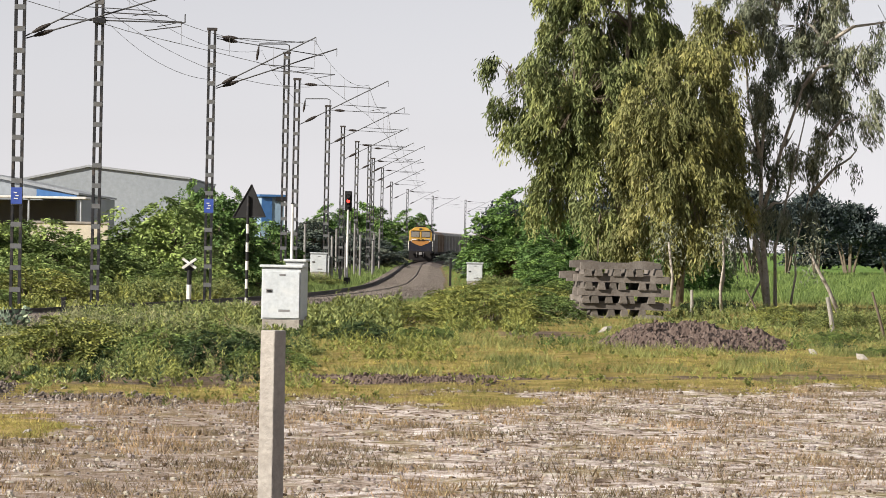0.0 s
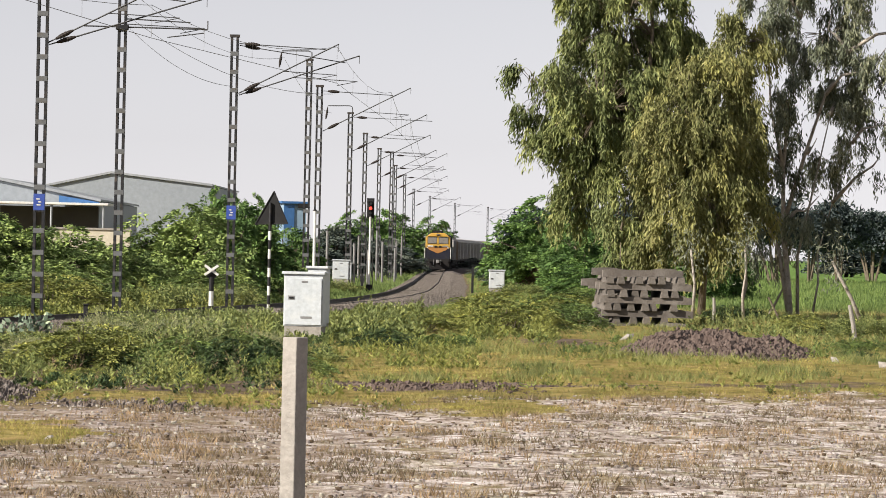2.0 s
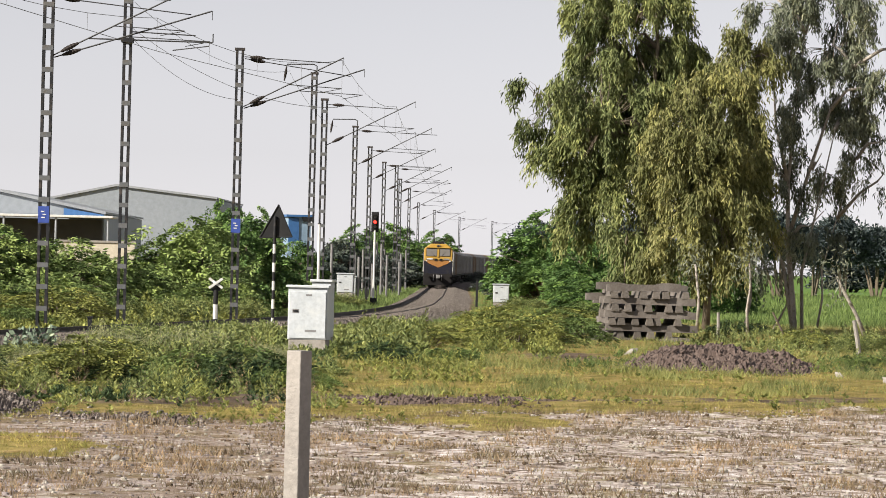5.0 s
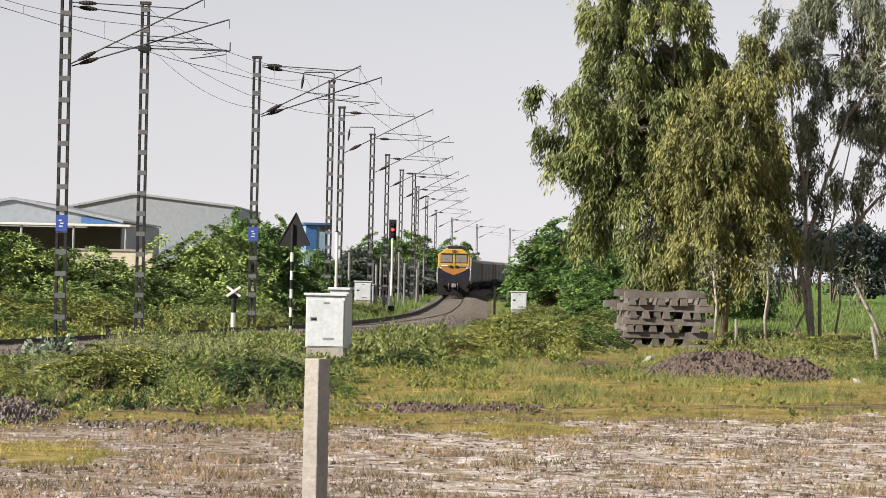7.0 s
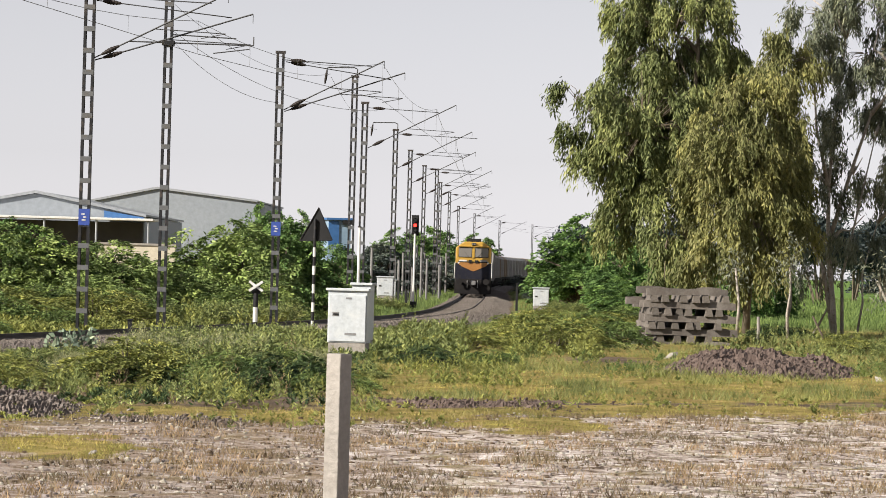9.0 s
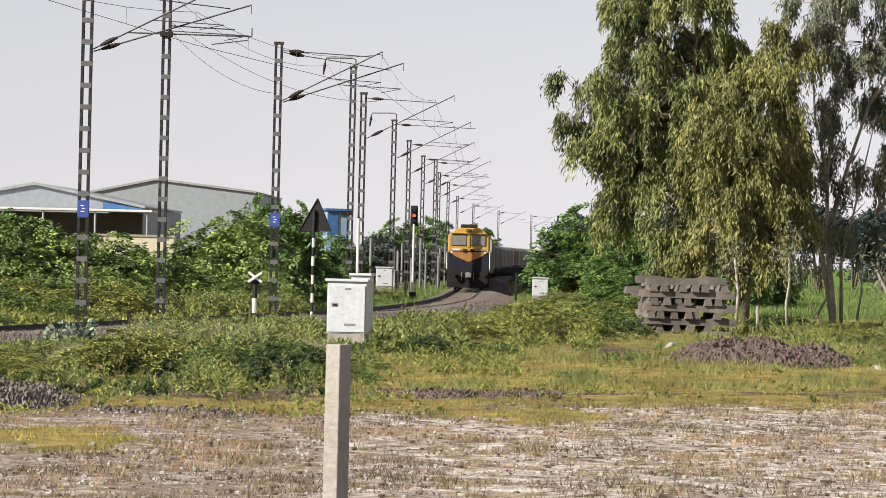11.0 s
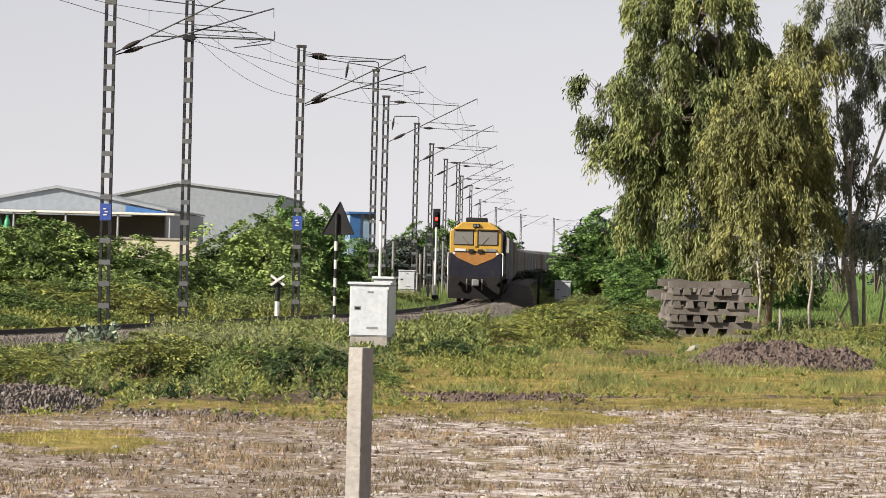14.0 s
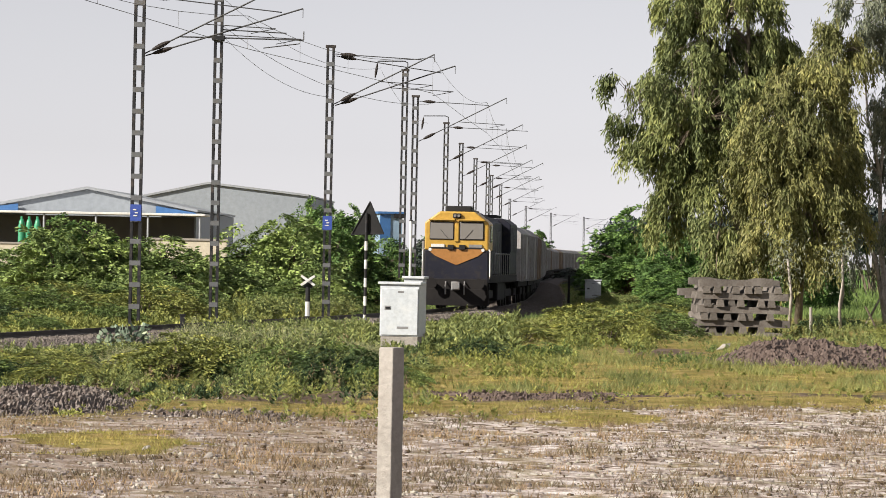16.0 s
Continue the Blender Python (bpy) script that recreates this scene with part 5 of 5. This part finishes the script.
tufts("green_grass", 24000, 6, 84, 175, -0.14, 0.13, 0.17, 0.02, 0.7, GRASS_GREEN, 3, lambda x, y, g, s, f, r: (np.abs(x - track_x(y)) > 2.8) & (s < 0.32) & (soft_noise(x, y, 0.5, 3.0) + r.normal(size=len(x)) * 0.5 > -0.1), "green grass and weeds beside the railway")
tufts("verge_grass", 18000, 6, 160, 560, -0.06, -0.004, 0.36, 0.035, 0.5, FIELD_GRASS, 5, lambda x, y, g, s, f, r: (x - track_x(y) < -1.7) & (x - track_x(y) > -9), "green weeds along the track edge", 0.15)
tufts("verge_grass", 8000, 6, 160, 480, -0.02, 0.03, 0.25, 0.03, 0.5, FIELD_GRASS, 7, lambda x, y, g, s, f, r: (x - track_x(y) > 3.1), "green weeds along the track edge", 0.15)
tufts("field_grass", 15000, 5, 170, 430, 0.012, 0.125, 0.30, 0.05, 0.4, FIELD_GRASS, 4, lambda x, y, g, s, f, r: x > 5, "bright green crop grass in the field", 0.2, 1.5)


def upright_weeds(name, n, per, y0, y1, xa, xb, h, leaf, material, seed, want, label):
    """Leggy plants: leaves set up a short stem, larger low down."""
    rng = np.random.default_rng(seed)
    x, y = scatter(n, y0, y1, xa, xb, rng)
    keep = want(x, y, rng) & (np.abs(x - track_x(y)) > 2.0)
    x, y = x[keep], y[keep]
    n = len(x)
    hh = h * rng.uniform(0.45, 1.3, n) * (0.85 + 0.55 * soft_noise(x, y * 0.6, 1.1, 2.0)).clip(0.25, 1.6) * np.where(x / y < -0.078, 0.42, np.where((x / y > -0.046) & (x / y < -0.026), 0.5, 1.0))
    t = rng.uniform(0.05, 1, (n, per))
    a = rng.uniform(0, 2 * math.pi, (n, per))
    leanx, leany = rng.normal(size=(n, 1)) * 0.12, rng.normal(size=(n, 1)) * 0.12
    z0 = ground_z(x, y)
    r = 0.05 * (1.2 - t) * h
    base = np.stack([x[:, None] + leanx * t * hh[:, None] + np.cos(a) * r, y[:, None] + leany * t * hh[:, None] + np.sin(a) * r, z0[:, None] + t * hh[:, None]], -1)
    up = 0.5 + 0.9 * t
    way = np.stack([np.cos(a), np.sin(a), up], -1)
    ln = leaf[0] * (1.35 - 0.7 * t) * rng.uniform(0.7, 1.3, (n, per))
    tone = np.repeat(0.6 * rng.uniform(0.03, 1.0, n) + 0.4 * np.clip(0.5 + 0.6 * soft_noise(x, y * 0.7, 1.9, 9.0), 0, 1), per)
    me = leaf_mesh(name, base.reshape(-1, 3), way.reshape(-1, 3), ln.ravel(), ln.ravel() * leaf[1], material, rng, tone=tone)
    tagged(part(name, me, material), label, "weeds", kind="stuff")


def left_bank(x, y, r, seed=1.0):
    return (x < -0.031 * y + 0.35 * soft_noise(x, y, 0.6, 5.0)) & (soft_noise(x, y * 0.4, 1.7, seed) + 0.22 * r.normal(size=len(x)) > 0.30) & (y > 58.5 + 0.5 * (x + 5) + 2.2 * soft_noise(x, y * 0.2, 1.9, 6.0))


def right_bank(x, y, r):
    return (soft_noise(x, y * 0.4, 0.7, 6.0) + 0.5 * r.normal(size=len(x)) > 0.15) & (x > -1.5)


upright_weeds("leggy_weeds", 2600, 40, 58, 98, -0.15, -0.02, 0.62, (0.07, 0.26), LEAF_WEED, 31, left_bank, "olive green leggy weeds crowding the bank")
upright_weeds("fresh_weeds", 2200, 36, 57, 94, -0.15, -0.02, 0.48, (0.07, 0.28), LEAF_FRESH, 32, lambda x, y, r: left_bank(x, y, r, 2.7), "fresh yellow-green weeds on the bank")
upright_weeds("dark_weeds", 1500, 34, 58, 92, -0.15, -0.03, 0.44, (0.07, 0.30), LEAF_LOW, 39, lambda x, y, r: left_bank(x, y, r, 4.4), "dark green weeds in the hollows of the bank")
upright_weeds("dry_stalks", 700, 30, 60, 90, -0.15, -0.03, 0.60, (0.06, 0.20), STRAW, 40, lambda x, y, r: left_bank(x, y, r, 6.1), "brown dry weed stalks among the green on the bank")
upright_weeds("leggy_weeds", 2600, 20, 92, 150, -0.14, -0.01, 0.42, (0.15, 0.36), LEAF_WEED, 33, lambda x, y, r: (x < 4) & ((x / y > -0.08) | (y < 100)), "olive green weeds between the bank and the track")
upright_weeds("leggy_weeds", 2600, 20, 128, 168, -0.16, -0.03, 0.55, (0.17, 0.36), LEAF_FRESH, 37, lambda x, y, r: x < track_x(y) - 2.2, "fresh green weeds behind the track")
upright_weeds("leggy_weeds", 3600, 20, 92, 140, -0.17, -0.075, 0.55, (0.15, 0.36), LEAF_FRESH, 38, lambda x, y, r: x < track_x(y) - 2.3, "fresh green weeds behind the track")
upright_weeds("straggling_weeds", 700, 22, 52, 68, -0.13, -0.015, 0.20, (0.055, 0.3), LEAF_FRESH, 41, lambda x, y, r: (y > 53 - 0.9 * (x + 2) - 4) & (soft_noise(x, y * 0.5, 1.7, 3.0) + 0.4 * r.normal(size=len(x)) > 0.35), "short yellow-green weeds straggling onto the gravel")
upright_weeds("low_weeds", 1300, 14, 64, 112, -0.02, 0.115, 0.13, (0.055, 0.4), LEAF_FRESH, 34, right_bank, "low broad-leaved weeds among the grass")
upright_weeds("low_weeds", 420, 24, 74, 94, -0.032, 0.004, 0.34, (0.07, 0.3), LEAF_FRESH, 42, lambda x, y, r: soft_noise(x, y * 0.4, 1.8, 2.0) > 0.0, "fresh upright weeds at the edge of the grass")
upright_weeds("low_weeds", 420, 22, 88, 104, 0.0, 0.10, 0.24, (0.07, 0.3), LEAF_MID, 43, lambda x, y, r: soft_noise(x, y * 0.3, 1.4, 9.0) > 0.15, "mid green weeds scattered in the grass")
upright_weeds("leggy_weeds", 1100, 26, 100, 165, -0.005, 0.022, 0.40, (0.10, 0.36), LEAF_FRESH, 35, lambda x, y, r: (x > 0) & (soft_noise(x, y * 0.4, 1.0, 3.0) > -0.1), "bright green weeds beside the track")
upright_weeds("leggy_weeds", 900, 24, 98, 150, 0.05, 0.115, 0.40, (0.09, 0.36), LEAF_WEED, 36, lambda x, y, r: soft_noise(x, y, 0.5, 2.0) > 0.1, "olive weeds along the field fence")


def pebbles(n, seed, grain, material, label):
    rng = np.random.default_rng(seed)
    x, y = scatter(n, 25, 70, -0.15, 0.13, rng, 0.85)
    g = zones(x, y)[0]
    keep = (g > 0.2)
    x, y = x[keep], y[keep]
    n = len(x)
    base = np.array([v.co[:] for v in STONES[2].vertices])
    tri = np.array([p.vertices[:] for p in STONES[2].polygons])
    size = np.minimum(rng.gamma(1.3, grain * 1.35, n) + 0.005, 0.032)
    c = np.stack([x, y, ground_z(x, y) + size * 0.2], 1)
    v = base[None] * (size[:, None] * rng.uniform(0.7, 1.4, (n, 3)))[:, None, :] + c[:, None]
    tagged(part("pebbles", raw_mesh("pebbles", v[:, tri].reshape(-1, 3), 3, material), material), label, "pebbles", kind="stuff")


pebbles(9000, 6, 0.006, PEBBLE, "loose pale pebbles on the gravel")
pebbles(8000, 16, 0.0062, PALE_STONE, "whitish chips strewn on the gravel")
pebbles(5500, 26, 0.0062, CLOD, "small dark clods of dry earth on the gravel")


# ---------------------------------------------------------------- sheds behind the thicket
def shed(x, y, w, d, eave, ridge, turn, label, wall, roof, off=0.0, eave_right=None):
    root = thing("industrial_shed", pose(x, y, 0, 0, 0, turn), label, "shed", "industrial sheds")
    r, er = off, eave_right or eave
    part("wall", Build().prism([(-w / 2, -0.2), (w / 2, -0.2), (w / 2, er), (r, ridge), (-w / 2, eave)], 0, d), wall, root)
    for a, b in (((-w / 2 - 0.3, eave - 0.05), (r, ridge + 0.05)), ((r, ridge + 0.05), (w / 2 + 0.1, er + 0.03))):
        part("roof_slope", Build().prism([a, b, (b[0], b[1] + 0.12), (a[0], a[1] + 0.12)], -0.12, d + 0.3), roof, root, "sheet metal roof")
        part("barge_trim", Build().prism([(a[0], a[1] - 0.03), (b[0], b[1] - 0.03), (b[0], b[1] + 0.15), (a[0], a[1] + 0.15)], -0.2, -0.123), ROOF_TRIM, root)
    return root


shed(-30.25, 350, 18.1, 40, 5.9, 8.0, 0, "large pale grey sheet-metal industrial shed", WALL_SHEET, ROOF_SHEET, off=0.75, eave_right=7.14)
left = shed(-29.6, 262, 13.6, 30, 4.75, 6.05, 0, "sheet-metal shed with blue corner panels and a dark slab as its shaded open front", WALL_SHEET, ROOF_SHEET)
for sx in (-1, 1):
    part("corner_panel", Build().prism([(sx * 6.8, 4.66), (sx * 4.3, 4.66), (sx * 4.3, 5.1), (sx * 6.8, 4.72)], -0.3, -0.21), BLUE_SHEET, left, "blue panel")
# solid slab before the wall; its dark colour paints the bay's shade
part("bay_shade_slab", Build().box((-1.0, -0.3, 2.25), (15.5, 0.5, 4.3)), BAY_SHADE, left, "dark slab coloured as the shade inside the open bay")
part("awning", Build().box((-0.6, -2.2, 4.55), (16.6, 4.0, 0.14)), WHITE_PAINT, left, "white awning sheet", bevel=0.02)
for i in range(6):
    part("awning_post", Build().tube([(-8.6 + i * 3.2, -4.0, 0), (-8.6 + i * 3.2, -4.0, 4.5)], 0.07, 8), ROOF_TRIM, left)


def tank(x, y, r, h, m, label):
    root = thing("water_tank", pose(x, y, 0), label, "tank", "tanks by the shed")
    pts = [(0, 0, 0), (0, 0, 0.4), (0, 0, h - 0.5), (0, 0, h - 0.2), (0, 0, h)]
    part("drum", Build().tube(pts, [r, r, r, r * 0.75, r * 0.35], 16), m, root, smooth=True)
    for i in range(4):
        part("hoop", Build().tube([(0, 0, 0.5 + i * 0.6), (0, 0, 0.58 + i * 0.6)], r * 1.04, 16), m, root)
    part("lid", Build().tube([(0, 0, h), (0, 0, h + 0.12)], r * 0.38, 12), m, root)


for x in (-32.4, -31.95, -31.45):
    tank(x, 252, 0.21, 4.1, TANK_GREEN, "slim green plastic tank by the open shed")


def blue_house():
    root = thing("blue_shed", pose(-9.62, 232, 0, 0, 0, 12), "small shed with bright blue and pale blue sheet walls", "shed")
    part("wall", Build().box((0, 0, 2.2), (1.25, 2.4, 4.7)), PALE_BLUE, root)
    part("blue_side", Build().box((-0.33, -1.23, 3.85), (0.58, 0.06, 1.3)), BLUE_SHEET, root, "bright blue panel")
    part("roof", Build().box((0.0, 0, 4.62), (1.5, 2.8, 0.12)), BLUE_SHEET, root, "blue roof sheet")
    part("ridge_box", Build().box((0.45, -1.3, 4.45), (0.6, 0.2, 0.25)), BLACK_PAINT, root)


blue_house()
for x, y, w, h in ((-18.2, 205, 3.8, 2.9), (-32.3, 245, 3.6, 2.65)):
    low = thing("compound_wall", pose(x, y, 0), "low cream plastered wall in front of the sheds", "wall", "compound walls")
    part("panel", Build().box((0, 0, h / 2 - 0.1), (w, 0.22, h)), CREAM_WALL, low, bevel=0.02)
    part("coping", Build().box((0, 0, h - 0.05), (w + 0.1, 0.34, 0.1)), CONCRETE, low)


# ---------------------------------------------------------------- the train
def bogie(root, y, wb, axles, r):
    part("bogie_frame", Build().box((-1.08, y, 0.62), (0.16, wb + 0.9, 0.34)).box((1.08, y, 0.62), (0.16, wb + 0.9, 0.34)).box((0, y, 0.62), (2.0, 0.5, 0.3)), UNDER, root, bevel=0.03)
    for i in range(axles):
        yy = y - wb / 2 + wb * i / (axles - 1)
        b = Build().tube([(-1.0, yy, r), (1.0, yy, r)], 0.09, 8)
        for sx in (-1, 1):
            b.tube([(sx * 0.80, yy, r), (sx * 0.94, yy, r)], r, 18)
        part("wheelset", b, UNDER, root, "steel wheels on an axle")


def locomotive():
    """Forward is -y; the cab front stands at y = -10.3."""
    root = thing("diesel_locomotive", pose(0, 0, 0), "yellow and dark blue diesel freight locomotive running on the track", "locomotive")
    f, hw = -10.3, 1.33
    # cab shell: upper yellow, lower dark, chamfered roof
    up = [(-hw, 2.45), (hw, 2.45), (hw, 3.60), (0.72, 4.06), (-0.72, 4.06), (-hw, 3.60)]
    part("cab", Build().prism(up, f, f + 2.6), LOCO_YELLOW, root, "yellow cab", bevel=0.06)
    part("cab_rear", Build().prism(up, f + 2.605, f + 4.2), LOCO_DARK, root, "dark blue cab rear", bevel=0.05)
    part("nose", Build().box((0, f + 1.3, 1.78), (2 * hw, 2.62, 1.33)), LOCO_DARK, root, "dark blue nose", bevel=0.05)
    part("chevron", Build().prism([(-hw + 0.1, 2.50), (-0.9, 2.22), (-0.05, 1.86), (0.05, 1.86), (0.9, 2.22), (hw - 0.1, 2.50)], f - 0.035, f + 0.02), LOCO_ORANGE, root, "orange chevron")
    for sx in (-1, 1):
        x = sx * 0.62
        surround = part("window_frame", Build().box((x, f - 0.02, 3.26), (1.01, 0.05, 0.74)), BLACK_PAINT, root, "black rubber window frame", bevel=0.03)
        pane = part("windscreen", Build().box((x, f - 0.045, 3.26), (0.95, 0.02, 0.68)), GLASS, surround, "dark glass", bevel=0.02)
        part("wiper", Build().tube([(x - sx * 0.3, f - 0.065, 2.90), (x + sx * 0.05, f - 0.065, 3.3)], 0.008, 5), BLACK_PAINT, surround)
        part("visor", Build().box((x, f - 0.09, 3.71), (1.1, 0.16, 0.05)), LOCO_YELLOW, root, bevel=0.01)
        part("number_board", Build().box((sx * 0.78, f - 0.03, 2.64), (0.55, 0.04, 0.12)), WHITE_PAINT if sx < 0 else LOCO_GREY, root, "pale number board")
        part("marker_light", Build().tube([(sx * 1.1, f - 0.05, 2.47), (sx * 1.1, f + 0.02, 2.47)], 0.07, 10), WHITE_PAINT, root)
        part("handrail", Build().tube([(sx * 1.38, f + 0.08, 1.3), (sx * 1.40, f - 0.02, 1.36), (sx * 1.40, f - 0.02, 2.44), (sx * 1.34, f + 0.06, 2.5)], 0.03, 6), WHITE_PAINT, root, "white painted handrail")
        part("side_window", Build().box((sx * (hw + 0.005), f + 1.4, 3.15), (0.05, 1.2, 0.7)), GLASS, root, "dark side window", bevel=0.02)
        part("buffer", Build().tube([(sx * 0.98, f + 0.1, 1.08), (sx * 0.98, f - 0.45, 1.08)], 0.11, 12).tube([(sx * 0.98, f - 0.45, 1.08), (sx * 0.98, f - 0.50, 1.08)], 0.23, 16), UNDER, root, "round steel buffer")
        part("step", Build().box((sx * 1.2, f + 0.25, 0.62), (0.34, 0.35, 0.9)), UNDER, root)
    part("waist_band", Build().box((0, f - 0.022, 2.54), (2.30, 0.045, 0.07)), BLACK_PAINT, root, "black band under the windows", bevel=0.01)
    part("centre_post", Build().box((0, f - 0.03, 3.26), (0.17, 0.06, 0.9)), LOCO_YELLOW, root, bevel=0.02)
    lamp_box = part("headlight", Build().box((0, f + 0.02, 3.88), (0.34, 0.3, 0.2)), BLACK_PAINT, root, "black headlight box", bevel=0.04)
    for sx in (-1, 1):
        part("headlight_lens", Build().tube([(sx * 0.08, f - 0.15, 3.88), (sx * 0.08, f - 0.12, 3.88)], 0.06, 12), GLASS, lamp_box)
        part("ditch_light", Build().box((sx * 0.24, f - 0.06, 2.58), (0.26, 0.12, 0.2)), BLACK_PAINT, root, bevel=0.02)
    part("roof_unit", Build().box((0.0, f + 1.5, 4.17), (1.1, 1.6, 0.26)), BLACK_PAINT, root, "dark roof cooling unit", bevel=0.05)
    part("coupler", Build().box((0, f - 0.35, 0.98), (0.3, 0.7, 0.36)).box((0.05, f - 0.75, 0.98), (0.34, 0.2, 0.3)), LOCO_GREY, root, "steel coupler", bevel=0.03)
    for x in (-0.42, 0.36):
        part("brake_hose", Build().tube([(x, f - 0.05, 1.15), (x, f - 0.22, 1.0), (x, f - 0.2, 0.62)], 0.035, 6), LOCO_GREY, root)
    part("buffer_beam", Build().box((0, f + 0.1, 1.02), (2.64, 0.25, 0.5)), UNDER, root, bevel=0.02)
    part("plough", Build().prism([(-1.33, 0.62), (-1.1, 0.16), (1.1, 0.16), (1.33, 0.62), (1.33, 0.85), (-1.33, 0.85)], f - 0.12, f - 0.04), UNDER, root, "dark steel rail guard", bevel=0.01)
    # hood, radiators, frame
    part("long_hood", Build().prism([(-0.92, 1.45), (0.92, 1.45), (0.92, 3.7), (0.6, 3.95), (-0.6, 3.95), (-0.92, 3.7)], f + 4.2, 5.2), LOCO_DARK, root, "dark blue engine hood", bevel=0.04)
    part("radiator_hood", Build().prism([(-1.3, 1.45), (1.3, 1.45), (1.3, 3.7), (0.95, 3.95), (-0.95, 3.95), (-1.3, 3.7)], 5.2, 10.2), LOCO_DARK, root, "dark radiator housing", bevel=0.04)
    for i in range(8):
        for sx in (-1, 1):
            part("hood_door", Build().box((sx * 0.93, f + 5.0 + i * 1.3, 2.5), (0.03, 1.15, 1.8)), LOCO_DARK, root, bevel=0.01)
    for i in range(5):
        for sx in (-1, 1):
            part("radiator_grille", Build().box((sx * 1.31, 5.75 + i * 0.95, 3.0), (0.03, 0.8, 1.1)), LOCO_DARK, root, bevel=0.01)
    for i in range(3):
        part("roof_fan", Build().tube([(0, 6.2 + i * 1.5, 4.0), (0, 6.2 + i * 1.5, 4.12)], 0.62, 16), BLACK_PAINT, root)
    part("exhaust", Build().box((0, -0.8, 4.05), (0.5, 0.9, 0.3)), BLACK_PAINT, root, bevel=0.03)
    part("frame", Build().box((0, 0, 1.27), (2.66, 20.4, 0.32)), UNDER, root, bevel=0.02)
    part("fuel_tank", Build().box((0, 0, 0.72), (2.5, 5.2, 0.8)), UNDER, root, bevel=0.08)
    for sx in (-1, 1):
        for i in range(8):
            part("walkway_post", Build().tube([(sx * 1.3, -5.4 + i * 1.45, 1.4), (sx * 1.3, -5.4 + i * 1.45, 2.35)], 0.018, 5), LOCO_GREY, root)
        part("walkway_rail", Build().tube([(sx * 1.3, -5.4, 2.35), (sx * 1.3, 4.9, 2.35)], 0.018, 5), LOCO_GREY, root)
    bogie(root, -6.6, 3.6, 3, 0.53)
    bogie(root, 6.6, 3.6, 3, 0.53)
    return root


def covered_wagon(material, label):
    root = thing("covered_wagon", pose(0, 0, 0), label, "wagon", "wagons of the train")
    L, hw = 10.9, 1.48
    part("body", Build().prism([(-hw, 1.12), (hw, 1.12), (hw, 3.35), (1.1, 3.66), (0.5, 3.78), (-0.5, 3.78), (-1.1, 3.66), (-hw, 3.35)], -L / 2, L / 2), material, root, bevel=0.02)
    for sx in (-1, 1):
        for i in range(12):
            part("rib", Build().box((sx * (hw + 0.035), -L / 2 + 0.25 + i * (L - 0.5) / 11, 2.2), (0.08, 0.1, 2.2)), material, root)
        part("door", Build().box((sx * (hw + 0.05), 0, 2.2), (0.06, 1.6, 2.0)), material, root)
        part("sill", Build().box((sx * 1.3, 0, 1.0), (0.16, L, 0.26)), UNDER, root)
    for x in (-0.9, 0.0, 0.9):
        part("end_post", Build().box((x, -L / 2 - 0.04, 2.3), (0.12, 0.08, 2.2)), material, root)
    part("underframe", Build().box((0, 0, 0.95), (0.7, L + 0.9, 0.35)), UNDER, root)
    bogie(root, -3.6, 2.0, 2, 0.5)
    bogie(root, 3.6, 2.0, 2, 0.5)
    return root


LOCO = locomotive()
GREY_WAGON = covered_wagon(WAGON_GREY, "grey ribbed covered freight wagon behind the locomotive")
RUST_WAGON = covered_wagon(WAGON_RUST, "rusty brown ribbed covered freight wagon of the train")
wagons = []
for i in range(46):
    kind = RUST_WAGON if (i in (2, 3, 13, 17, 24, 30, 38)) else GREY_WAGON
    first_use = kind not in wagons
    wagons.append(kind if first_use else copy_thing(kind, pose(0, 0, 0)))

FRONT_START, SPEED = 495.0, 20.06     # where the front buffer stands at the start, metres ahead; metres a second


def train_rows(offset, wheelbase):
    """offset: metres from the train's front to the vehicle's middle."""
    rows = []
    for i in range(17):
        s = s_at(FRONT_START) - SPEED * i + offset
        (x0, y0), (x1, y1) = along(s - wheelbase / 2), along(s + wheelbase / 2)
        rows.append((float(i), pose((x0 + x1) / 2, (y0 + y1) / 2, RAIL_TOP, 0, 0, math.degrees(math.atan2(-(x1 - x0), y1 - y0)))))
    return rows


def motions():
    walk(LOCO, train_rows(10.8, 13.2))
    for i, w in enumerate(wagons):
        walk(w, train_rows(21.6 + 6.0 + i * 11.9, 7.2))


motions()
